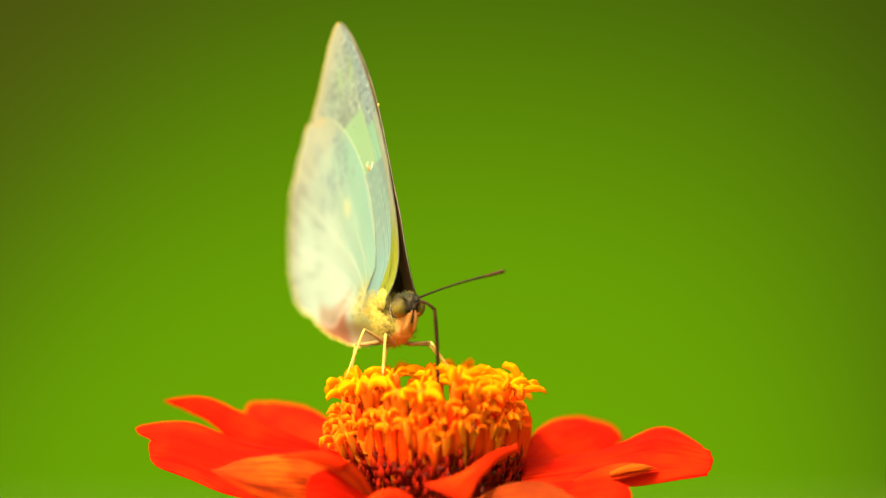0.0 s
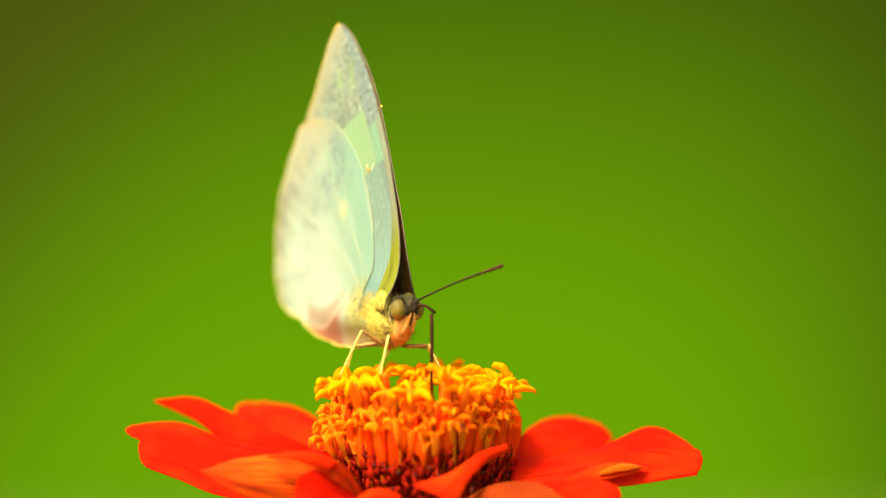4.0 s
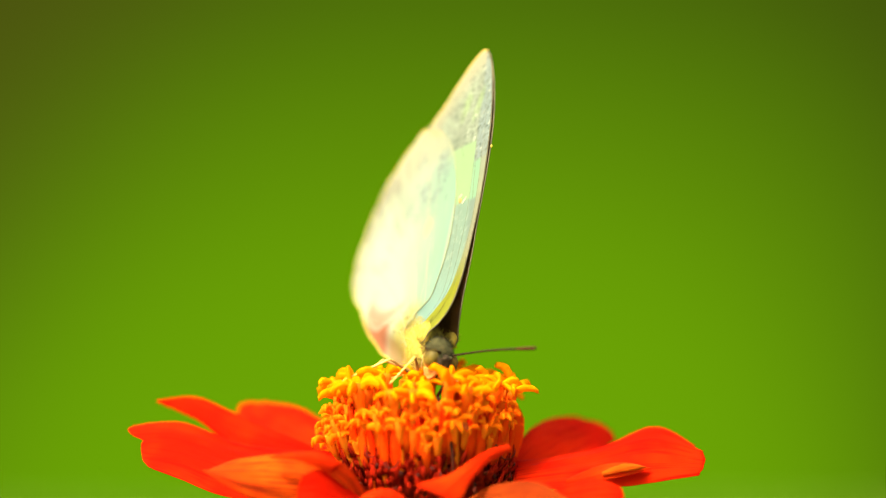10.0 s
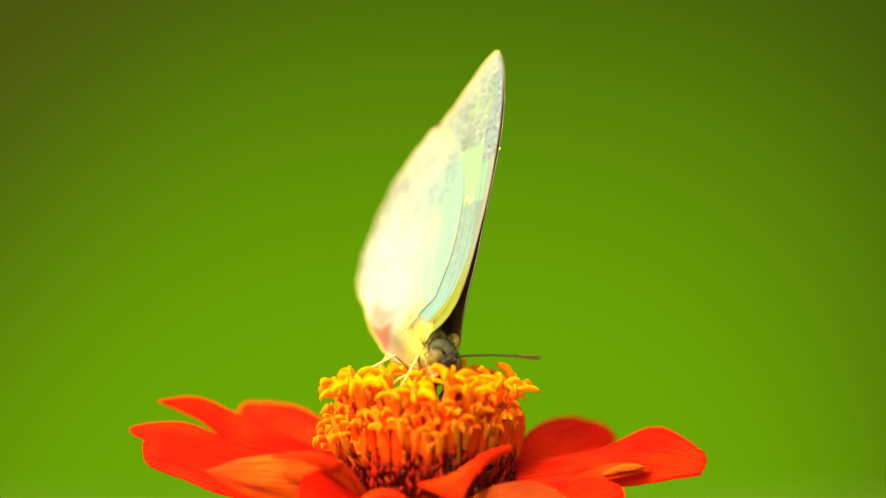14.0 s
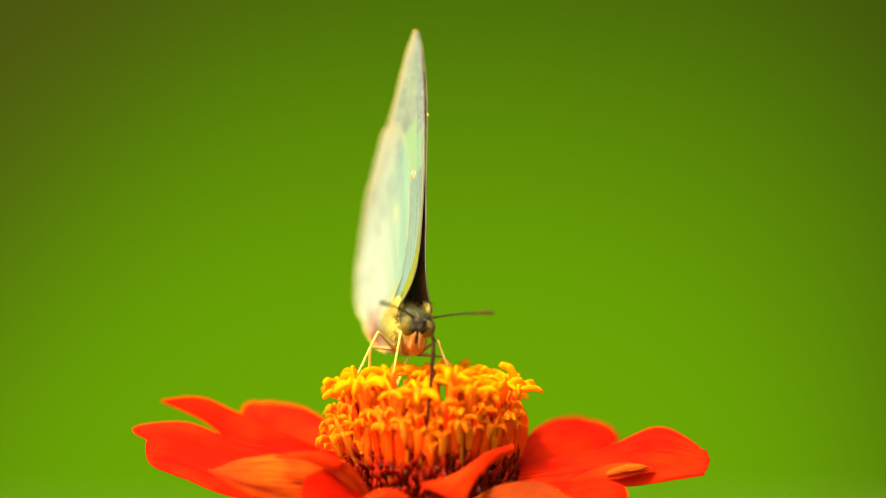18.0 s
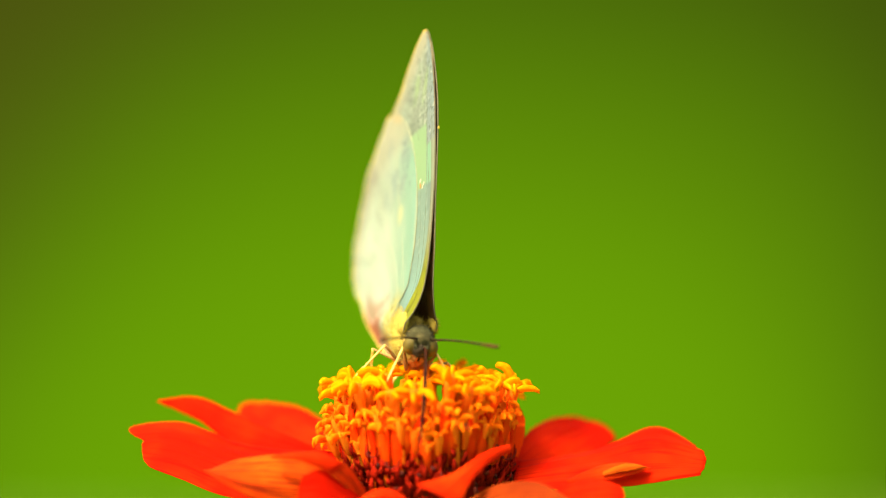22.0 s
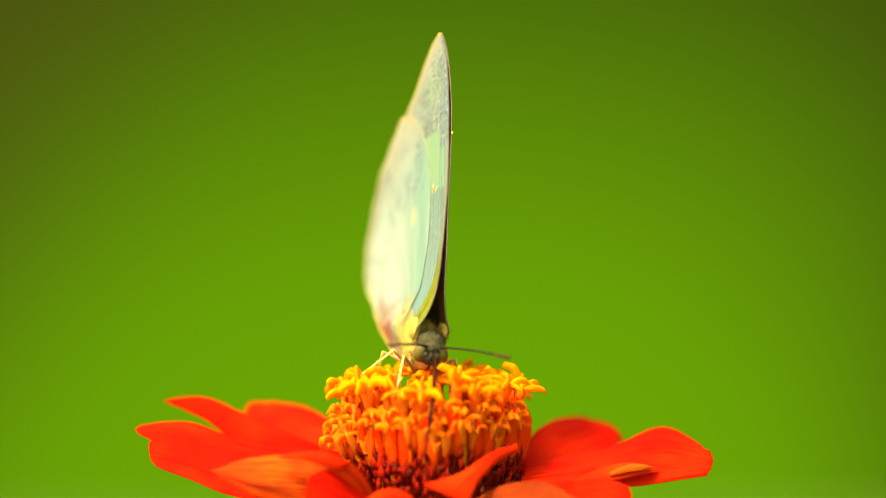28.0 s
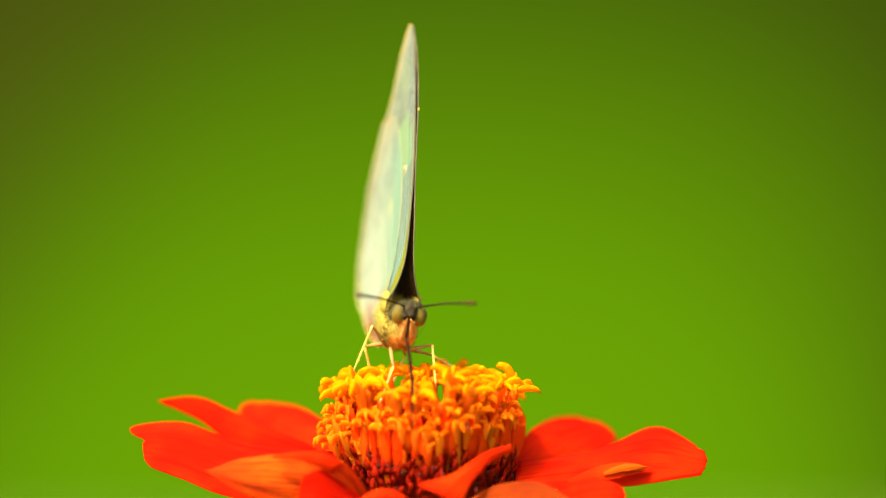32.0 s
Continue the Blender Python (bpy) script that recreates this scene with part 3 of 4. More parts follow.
    petal([(6, 8, 0), (8, 15, 3), (9, 23, 4.2), (7, 30, 3.8)], [(-6, 8, 0), (-8, 15, 2.6), (-9, 23, 3.8), (-7, 30, 3.6)], RED, REVERSE, cup=0.06)

    # disc florets: each is a tube with five lobes
    tubes = [floret_mesh(h, rng) for h in (3.4, 6.0, 8.6, 10.2)]     # short to tall
    lobes = [lobe_mesh(k, rng, LOBE) for k in range(10)]
    buds = [lobe_mesh(k, rng, BUD) for k in range(6)]

    # two clear chinks through the crown: x and height at the front, half width, half height
    chinks = ((-3.3, 11.3, 0.62, 0.55), (1.75, 10.1, 0.45, 0.75))

    def in_chink(p, grow=0.0):
        return any(abs(p.x - x * (1 + 0.002 * (p.y + 11))) < wide + grow and abs(p.z - z + 0.034 * (p.y + 11)) < high + grow for x, z, wide, high in chinks)

    def in_slit(p):
        """The narrow slit in the front of the disc, into which the butterfly feeds."""
        return p.y < -8.0 and abs(p.x + 0.85) < 0.32

    def blocks(data, m):
        return any(in_chink(m @ v.co / MM - top) for v in data.vertices)

    def floret(w, r, z, out, tall, size, skins):
        tilt = Matrix.Rotation(out + rng.uniform(-0.14, 0.14), 4, "Y") @ Matrix.Rotation(rng.uniform(-0.16, 0.16), 4, "X")
        thin = 0.8 if skins is buds else 1.0
        step = (0.3 if math.cos(w) * math.sin(w) < 0 else -0.3) / r
        for _ in range(40):
            place = lean @ Vector((r * math.cos(w), r * math.sin(w), z))
            m = Matrix.Translation((place + top) * MM) @ Matrix.Rotation(TILT, 4, "X") @ Matrix.Rotation(w, 4, "Z") @ tilt @ Matrix.Diagonal((thin, thin, 1, 1))
            axis = [m @ Vector((0, 0, -0.0004 * i)) / MM - top for i in range(12)]
            if not in_slit(place) and not any(in_chink(p, 0.4) for p in axis):
                break
            if z > 9.6 and any(abs(place.x - c[0]) < 1.3 for c in chinks):
                z = max(z, 11.9)        # its neighbours close over a chink
            w += step
        body = new("disc_floret", tubes[tall])
        body.parent = flower
        body.matrix_basis = m
        spin = rng.uniform(0, 6.28)
        for j in range(5):
            for _ in range(4):
                g = size * rng.uniform(0.78, 1.2)
                data = rng.choice(skins)
                sit = Matrix.Rotation(spin + j * 1.2566 + rng.uniform(-0.35, 0.35), 4, "Z") @ Matrix.Rotation(rng.uniform(-0.25, 0.25), 4, "X") @ Matrix.Diagonal((g, g * rng.uniform(0.85, 1.3), g * rng.uniform(0.7, 1.15), 1))
                far = m @ sit @ Vector((1.5 * MM, 0, 0.4 * MM)) / MM - top
                if in_slit(far) or blocks(data, m @ sit):
                    continue
                lobe = new("lobe", data)
                lobe.parent = body
                lobe.matrix_basis = sit
                break

    # the open crown, in rings
    for ring, (count, r, z, out) in enumerate(((22, 10.5, 10.8, 0.36), (17, 8.2, 11.3, 0.22), (12, 5.3, 11.2, 0.12), (6, 2.4, 10.9, 0.05))):
        for k in range(count):
            w = 2 * math.pi * (k + 0.5 * (ring % 2)) / count + rng.uniform(-0.09, 0.09)
            floret(w, r + rng.uniform(-0.5, 0.5), z + rng.uniform(-0.9, 0.35), out, 3, rng.uniform(0.85, 1.12), lobes)
    # shorter florets down the flank
    for k in range(24):
        w = radians(186 + 168 * (k + 0.5) / 24) + rng.uniform(-0.06, 0.06)
        floret(w, 10.0 + rng.uniform(-0.3, 0.4), rng.uniform(6.0, 9.7), 0.26, 2, rng.uniform(0.6, 1.0), buds)
    for k in range(17):
        w = radians(192 + 156 * (k + 0.5) / 17) + rng.uniform(-0.07, 0.07)
        floret(w, 10.3 + rng.uniform(-0.2, 0.4), rng.uniform(4.8, 7.8), 0.28, 1, rng.uniform(0.55, 0.9), buds)
    floret(math.atan2(-10.0, 1.75), 10.15, 8.7, 0.26, 2, 0.7, buds)
    for k in range(10):
        w = radians(150 + 66 * (k + 0.5) / 10) + rng.uniform(-0.06, 0.06)
        floret(w, 11.2 + rng.uniform(-0.4, 1.0), 3.6 + 5.0 * ((k * 7) % 10) / 10, 0.42, 1, rng.uniform(0.65, 0.85), buds)
    for k in range(3):
        w = radians(196 + 150 * (k + 0.5) / 3) + rng.uniform(-0.1, 0.1)
        floret(w, 10.1 + rng.uniform(-0.2, 0.5), rng.uniform(2.4, 5.4), 0.3, 0, rng.uniform(0.38, 0.52), buds)
    # red scales that stand between the tubes
    scales = []
    for _ in range(5):
        h, bend = rng.uniform(4.6, 7.0), rng.uniform(-0.3, 0.3)
        v, f = sweep([(bend * math.sin(i / 5 * 3.1), 0, h * i / 5) for i in range(6)], [0.45, 0.62, 0.7, 0.65, 0.5, 0.12], 8, 0.4, up=(1, 0, 0))
        scales.append(mesh("scale", v, f, [SCALE]))
    for k in range(160):
        w = 2 * math.pi * k / 160 + rng.uniform(-0.05, 0.05)
        rr = rng.choice((7.6, 8.6, 9.2, 9.7))
        scale = new("scale", rng.choice(scales))
        scale.parent = flower
        scale.matrix_basis = Matrix.Translation((Vector((rr * math.cos(w), rr * math.sin(w), rng.uniform(0.6, 3.2))) + top) * MM) @ Matrix.Rotation(w, 4, "Z") @ Matrix.Rotation(rng.uniform(0.05, 0.2), 4, "Y")
    # withered chaff and seed scales round the foot of the disc
    verts, faces = [], []
    for k in range(520):
        w = rng.uniform(0, 2 * math.pi)
        r0, z0 = rng.uniform(8.4, 10.2), rng.triangular(-2.4, 3.0, -0.4)
        d = Vector((math.cos(w), math.sin(w), 0))
        h = rng.uniform(0.7, 2.4)
        p0 = d * r0 + Vector((0, 0, z0))
        tip = d * (r0 + rng.uniform(-0.2, 1.2)) + Vector((rng.uniform(-0.4, 0.4), rng.uniform(-0.4, 0.4), z0 + h))
        v, f = sweep([at(p0), at((p0 + tip) / 2 + d * 0.25), at(tip)], [0.32, 0.36, 0.06], 5, 0.5, up=d)
        o = len(verts)
        verts += v
        faces += [tuple(o + i for i in q) for q in f]
    tagged(part("chaff", mesh("chaff", verts, faces, [CHAFF]), flower, "withered dark maroon chaff scales"), kind="stuff")
    # dry husks and beads of old florets among the chaff
    verts, faces = [], []
    for k in range(60):
        w = radians(rng.uniform(175, 365))
        c = at(Vector((math.cos(w), math.sin(w), 0)) * rng.uniform(9.2, 10.6) + Vector((0, 0, rng.uniform(-2.6, 2.2) - 0.8 * abs(math.sin(w)))))
        v, f = ellipsoid(c, (rng.uniform(0.25, 0.6), rng.uniform(0.15, 0.32), rng.uniform(0.15, 0.32)), Euler((rng.uniform(0, 3), rng.uniform(0, 3), rng.uniform(0, 3))).to_matrix(), 8, 6, 0.5, k)
        o = len(verts)
        verts += v
        faces += [tuple(o + i for i in q) for q in f]
    tagged(part("husk", mesh("husk", verts, faces, [HUSK]), flower, "dry brown husks with a dull shine"), kind="stuff")
    # withered stigmas, thin dark curls
    for x, y, z, size, turn in ((4.6, -10.9, 5.6, 1.0, 0.3), (8.4, -6.4, 3.0, 1.1, 1.2), (9.4, -4.6, 2.2, 1.0, 2.4), (-6.6, -8.4, 2.4, 0.9, 0.8), (-4.2, -10.0, 1.4, 1.0, 2.0)):
        loop = [at((x + size * (0.5 * math.cos(turn + 0.55 * i) + 0.10 * i), y - 0.08 * i, z + size * (0.6 * math.sin(turn + 0.55 * i) + 0.10 * i))) for i in range(9)]
        v, f = sweep(loop, [0.11, 0.10, 0.09, 0.08, 0.08, 0.07, 0.07, 0.06, 0.03], 6)
        part("stigma", mesh("stigma", v, f, [HUSK]), flower, "withered dark curled stigma")
    return flower


flower = build_flower()


# ---- the butterfly ----
# Its own space: x to the head, y to its left, z up, millimetres; the wings meet in the plane y = 0.
FORE = [(3.2, -0.8), (4.4, 1.2), (4.9, 4.0), (4.6, 7.0), (3.9, 10.2), (2.8, 13.5), (1.4, 17.5), (-0.3, 21.6), (-2.4, 25.6), (-4.7, 28.8), (-7.2, 31.4),
        (-8.8, 32.6), (-10.4, 33.2), (-11.8, 32.5), (-13.2, 30.5), (-14.9, 27.6), (-16.6, 24.6), (-18.5, 21.5), (-18.8, 20.4), (-15.0, 14.0), (-8.0, 5.0), (-1.5, -1.0)]
HIND = [(0.4, -2.6), (-1.6, -1.8), (-3.7, -0.8), (-4.1, 0.8), (-2.6, 2.5), (-1.3, 4.2), (-1.4, 6.6), (-1.8, 9.2), (-2.6, 11.8), (-4.0, 14.8), (-5.7, 17.3), (-8.0, 19.5),
        (-10.2, 20.9), (-12.6, 21.7), (-15.6, 22.0), (-18.6, 21.3), (-20.4, 19.5), (-22.4, 16.6), (-24.2, 13.0), (-25.2, 9.5), (-25.5, 5.5), (-25.2, 1.8), (-24.2, -0.4),
        (-22.0, -1.7), (-19.0, -2.4), (-17.0, -3.5), (-13.0, -4.6), (-9.2, -5.1), (-5.6, -5.3), (-2.0, -5.0), (0.2, -3.8)]
# where the fringed outer margin begins and ends along each outline
MARGIN = {"forewing": (12, 17), "hindwing": (15, 28)}


def wing_gap(x, z, extra):
    """How far a wing stands off the middle plane: wide at the thorax, closing towards the tips."""
    d = math.hypot(x - 3.5, z + 1.0)
    if extra:       # the hind wing wraps round the abdomen
        extra += 1.0 * math.exp(-((z + 1.8) / 2.0) ** 2) / (1 + math.exp(-(x + 12.0) / 1.5)) / (1 + math.exp((x - 0.2) / 0.7))
    else:           # the leading edge of the forewing swells outwards near its root, with a groove behind it
        e = 4.9 - 0.015 * (z - 3.0) ** 2 - x
        extra = (0.22 * math.exp(-((e - 0.7) / 0.6) ** 2) - 0.18 * math.exp(-((e - 2.2) / 0.6) ** 2)) * math.exp(-((z - 3.0) / 4.5) ** 2)
    return 0.09 + 0.06 * min(1.0, max(0.0, (33.0 - z) / 10.0)) + extra + 3.0 * math.exp(-max(d, 1.9) / 3.2)


def build_wing(name, outline, hub, flank, extra, parent, veins, label):
    """A thin wing with an outer and an inner skin, raised veins and a fringe. flank: -1 on its right, 1 on its left."""
    edge = spline([(p[0], p[1], 0) for p in outline], 8)
    rings = 18
    hub = Vector((hub[0], hub[1], 0))
    n = len(edge)
    lo, hi = (8 * k for k in MARGIN[name])
    for i in range(lo, hi):         # the outer margin is scalloped between the veins
        edge[i] = edge[i] + (edge[i] - hub).normalized() * (0.28 if name == "hindwing" else 0.1) * abs(math.sin(math.pi * (i - lo) / 10))

    def lay(p, lift=0.0):
        ripple = 0.05 * math.sin(math.atan2(p.y + 2, p.x - 3) * 22) * min(1.0, (p - hub).length / 14)
        return Vector((p.x, flank * (wing_gap(p.x, p.y, extra) + ripple + lift), p.y))

    verts, faces, index = [], [], []
    for skin in (0, 1):
        for r in range(1, rings + 1):
            for e in edge:
                frill = 0.12 * noise.noise(e * 0.9) * (r / rings) ** 8
                verts.append(lay(hub + (e - hub) * (r / rings + frill * 0.04), 0.05 if skin == 0 else -0.05))
        verts.append(lay(hub, 0.05 if skin == 0 else -0.05))
    block = rings * n + 1

    def dark(*ids):
        """The inner skin is only laid under the dark leading edge of the forewing."""
        p = sum((verts[k] for k in ids), Vector()) / len(ids)
        return name == "forewing" and 4.9 - 0.015 * (p.z - 3.0) ** 2 - p.x < 9.0

    for skin in (0, 1):
        o = skin * block
        for k in range(n):
            j = (k + 1) % n
            flip = (skin == 0) == (flank > 0)
            cells = [(o + block - 1, o + k, o + j)] + [(o + r * n + k, o + (r + 1) * n + k, o + (r + 1) * n + j, o + r * n + j) for r in range(rings - 1)]
            for q in cells:
                if skin == 0 or dark(*q):
                    faces.append(q[::-1] if flip else q)
                    index.append(skin)
    wing = part(name, mesh(name, verts, faces, [WING if name == "forewing" else WING_HIND, WING_INNER], index), parent, label)
    for ctrl in veins:
        line = [lay(p, 0.045) for p in spline([(c[0], c[1], 0) for c in ctrl], 8, False)]
        v, f = sweep(line, [0.036 - 0.018 * i / len(line) for i in range(len(line))], 6, 1.0, up=(0, 1, 0))
        part("vein", mesh("vein", v, f, [VEIN_GREY if name == "forewing" else VEIN]), wing)
    for piece, m, tag in ((edge[lo:hi], FRINGE, "yellow fringe along the wing edge"), (edge[hi - 1:] + edge[:lo + 1], RIM if name == "forewing" else RIM_PALE, "")):
        v, f = sweep([lay(e, 0.0) for e in piece], 0.05 if m is RIM_PALE else 0.12 if m is FRINGE else 0.085, 6)
        part("fringe" if tag else "rim", mesh("fringe", v, f, [m]), wing, tag)
    return wing


def build_antenna(parent):
    path = [(0, 0.18 * math.sin(i / 9 * 3.0), 11.5 * i / 11) for i in range(12)]
    v, f = sweep(path[:10], [0.15, 0.125, 0.115, 0.115, 0.115, 0.12, 0.125, 0.135, 0.145, 0.16], 8, 1.0, up=(0, 1, 0))
    stalk = part("antenna", mesh("antenna", v, f, [DARK]), parent, "dark brown ringed antenna")
    v, f = sweep(path[8:] + [(0, 0, 11.75)], [0.13, 0.17, 0.21, 0.22, 0.10], 8, 1.0, up=(0, 1, 0))
    part("club", mesh("club", v, f, [CLUB]), stalk, "reddish brown club")
    for i in range(1, 9):
        p = Vector(path[i])
        v, f = sweep([p + Vector((0, 0, -0.08)), p + Vector((0, 0, 0.08))], 0.136, 8)
        part("ring", mesh("ring", v, f, [CLUB]), stalk)
    return stalk


THIGH_LEN = 3.5
SHIN_LEN = {"front": 5.1, "middle": 6.2, "rear": 5.4}
LEGS = [("front", 4.0, -0.9, -4.9), ("front", 4.0, 0.9, -4.9), ("middle", 2.4, -1.1, -4.8), ("middle", 2.4, 1.1, -4.8), ("rear", 0.6, -1.0, -4.6), ("rear", 0.6, 1.0, -4.6)]


def build_butterfly():
    rng = random.Random(5)
    fly = tagged(new("butterfly"), "pale green butterfly with closed wings feeding on the flower's disc", "butterfly")
    turn = Matrix.Rotation(radians(8), 3, "Y")
    v, f = ellipsoid((1.0, 0, -1.9), (4.4, 2.0, 2.9), turn, rough=0.06)
    thorax = part("thorax", mesh("thorax", v, f, [FUR]), fly, "thorax covered in yellowish fur")
    anchors = []
    for _ in range(1300):
        d = Vector((rng.gauss(0, 1), rng.gauss(0, 1), rng.gauss(0, 1))).normalized()
        anchors.append((Vector((1.0, 0, -1.9)) + turn @ Vector((d.x * 4.4, d.y * 2.0, d.z * 2.9)), d))
    v, f = hairs(anchors, 0.9, 0.035, rng)
    tagged(part("fur", mesh("fur", v, f, [FUR]), thorax), kind="stuff")
    # long hairs that lie back over the roots of the wings
    anchors = []
    for _ in range(420):
        s = rng.choice((-1, 1))
        p = Vector((rng.uniform(-0.6, 4.6), s * rng.uniform(1.4, 1.95), rng.uniform(-4.2, 0.4)))
        anchors.append((p, Vector((-0.5, s * 0.35, rng.uniform(-0.2, 0.5)))))
    v, f = hairs([a for a in anchors if a[0].x > 2.8 and a[0].z < -0.9], 0.7, 0.06, rng)
    tagged(part("tuft", mesh("tuft", v, f, [FUR_DARK]), thorax, "dark brown hairs in the yellow fur"), kind="stuff")
    v, f = hairs(anchors, 0.55, 0.045, rng)
    tagged(part("tuft", mesh("tuft", v, f, [FUR]), thorax, "golden hairs over the wing roots"), kind="stuff")
    # down on the wings' roots
    for s in (-1, 1):
        anchors = []
        for _ in range(420):
            x, z = rng.uniform(-5.2, 0.4), rng.uniform(-2.8, 1.4)
            anchors.append((Vector((x, s * (wing_gap(x, z, 0.14) - 0.05), z)), Vector((-0.7, s * 0.35, rng.uniform(0.1, 0.9)))))
        v, f = hairs(anchors, 0.65, 0.035, rng)
        tagged(part("tuft", mesh("tuft", v, f, [DOWN]), thorax, "pale yellow down over the wing root"), kind="stuff")
    # downy flaps that cover the wing roots
    for s in (-1, 1):
        c = Vector((2.9, s * 1.75, 0.35))
        v, f = ellipsoid(c, (1.3, 0.5, 1.2), Matrix.Rotation(radians(-35), 3, "Y"), rough=0.15, seed=9)
        flap = part("shoulder_flap", mesh("shoulder_flap", v, f, [FUR]), fly, "pale yellow downy flap over the wing root")
        anchors = []
        for _ in range(220):
            d = Vector((rng.gauss(0, 1), rng.gauss(0, 1), rng.gauss(0, 1))).normalized()
            anchors.append((c + Vector((d.x * 1.2, d.y * 0.5, d.z * 1.1)), d))
        v, f = hairs(anchors, 0.6, 0.04, rng)
        tagged(part("fur", mesh("fur", v, f, [FUR]), flap), kind="stuff")
    v, f = ellipsoid((4.2, 0, -0.8), (1.4, 1.6, 1.4), rough=0.08, seed=3)
    collar = part("collar", mesh("collar", v, f, [COLLAR]), fly, "dark grey furry collar")
    anchors = []
    for _ in range(420):
        d = Vector((rng.gauss(0, 1), rng.gauss(0, 1), rng.gauss(0, 1))).normalized()
        anchors.append((Vector((4.2, 0, -0.8)) + Vector((d.x * 1.4, d.y * 1.6, d.z * 1.4)), d))
    v, f = hairs(anchors, 0.55, 0.035, rng)
    tagged(part("fur", mesh("fur", v, f, [COLLAR]), collar), kind="stuff")
    path = [(-1 - 11.5 * i / 12, 0, -1.7 - 0.5 * math.sin(i / 12 * 2.4)) for i in range(13)]
    v, f = sweep(path, [0.9, 1.1, 1.1, 1.15, 1.05, 1.1, 0.95, 1.0, 0.9, 0.85, 0.6, 0.4, 0.15], 14)
    part("abdomen", mesh("abdomen", v, f, [BELLY]), fly, "pale segmented abdomen between the hind wings")
    v, f = ellipsoid((2.6, 0, -3.5), (2.8, 1.2, 1.35), rough=0.1, seed=8)
    breast = part("breast", mesh("breast", v, f, [BELLY]), fly, "peach coloured furry breast")
    anchors = []
    for _ in range(500):
        d = Vector((rng.gauss(0, 1), rng.gauss(0, 1), rng.gauss(0, 1))).normalized()
        anchors.append((Vector((2.6, 0, -3.5)) + Vector((d.x * 2.8, d.y * 1.2, d.z * 1.35)), d))
    v, f = hairs(anchors, 0.6, 0.035, rng)
    tagged(part("fur", mesh("fur", v, f, [BELLY]), breast), kind="stuff")

    # the head: skull, eyes, palps, throat
    v, f = ellipsoid((-0.30, 0, 0.25), (1.25, 1.5, 1.28), rough=0.08, seed=2)
    head = part("head", mesh("head", v, f, [SKULL]), fly, "olive grey furry head with large greenish eyes")
    for s in (-1, 1):
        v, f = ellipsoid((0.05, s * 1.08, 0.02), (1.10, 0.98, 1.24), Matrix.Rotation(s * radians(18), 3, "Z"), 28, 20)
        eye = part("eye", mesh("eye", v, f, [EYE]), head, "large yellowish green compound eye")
        for x, y, z, r in ((0.62, 1.80, 0.42, 0.12), (0.42, 1.98, -0.12, 0.08), (0.82, 1.60, 0.02, 0.07), (0.18, 1.96, 0.55, 0.08)):
            v, f = ellipsoid((x, s * y, z), (r, r * 0.6, r), seg=10, rings=8)
            part("eye_spot", mesh("eye_spot", v, f, [PUPIL]), eye)
        v, f = sweep([(0.1, s * 0.5, -2.9), (0.75, s * 0.46, -2.1), (1.2, s * 0.40, -1.2), (1.42, s * 0.30, -0.5), (1.5, s * 0.2, -0.1)], [0.28, 0.34, 0.30, 0.18, 0.05], 12, 0.8, up=(0, 1, 0))
        palp = part("palp", mesh("palp", v, f, [PALP]), head, "orange furry palp")
        anchors = []
        for _ in range(90):
            g = rng.random()
            d = Vector((rng.uniform(0.1, 1), s * rng.uniform(-0.3, 1.0), rng.uniform(-0.3, 0.6))).normalized()
            anchors.append((Vector((0.3 + 1.05 * g, s * 0.45, -2.6 + 2.1 * g)) + d * (0.29 - 0.12 * g), d))
        v, f = hairs(anchors, 0.4, 0.03, rng)
        tagged(part("fur", mesh("fur", v, f, [PALP]), palp), kind="stuff")
        # a pale line of hairs behind the eye
        v, f = sweep([(-0.9, s * 1.75, 0.6), (-0.8, s * 1.95, -0.4), (-0.6, s * 1.7, -1.5), (-0.3, s * 1.2, -2.6)], [0.02, 0.04, 0.04, 0.02], 6)
        part("eye_fringe", mesh("eye_fringe", v, f, [CREAM]), head, "pale line of hairs behind the eye")
    v, f = ellipsoid((0.80, 0, 0.40), (0.66, 0.88, 0.95), rough=0.25, seed=4)
    face = part("face", mesh("face", v, f, [FACE]), head, "dark brown tufted face")
    anchors = []
    for _ in range(160):
        d = Vector((rng.uniform(0.1, 1.0), rng.gauss(0, 0.5), rng.uniform(-0.7, 1.0))).normalized()
        anchors.append((Vector((0.80 + d.x * 0.64, d.y * 0.85, 0.40 + d.z * 0.9)), d))
    v, f = hairs(anchors, 0.5, 0.045, rng)
    tagged(part("fur", mesh("fur", v, f, [FACE]), face), kind="stuff")
    # a solid dark strip stands in for the shaded gap between the palps
    v, f = sweep([(1.15, 0, -0.2), (1.3, 0, -0.8), (1.05, 0, -1.7)], [0.10, 0.16, 0.10], 8)
    part("mouth_slit_shade", mesh("mouth_slit_shade", v, f, [FACE]), head, "dark strip painting the shaded gap between the palps")
    for s in (-1, 1):
        v, f = ellipsoid((0.75, s * 0.6, 1.05), (0.32, 0.3, 0.32), rough=0.2, seed=5, seg=12, rings=8)
        part("antenna_socket", mesh("antenna_socket", v, f, [COLLAR]), head)
    v, f = ellipsoid((-0.45, 0, -1.95), (1.1, 1.12, 2.2), Matrix.Rotation(radians(22), 3, "Y"), rough=0.06, seed=6)
    part("throat", mesh("throat", v, f, [PALP]), head, "orange furry throat")
    anchors = []
    for _ in range(700):
        d = Vector((rng.uniform(-0.6, 1.0), rng.gauss(0, 0.7), rng.uniform(0.1, 1.0))).normalized()
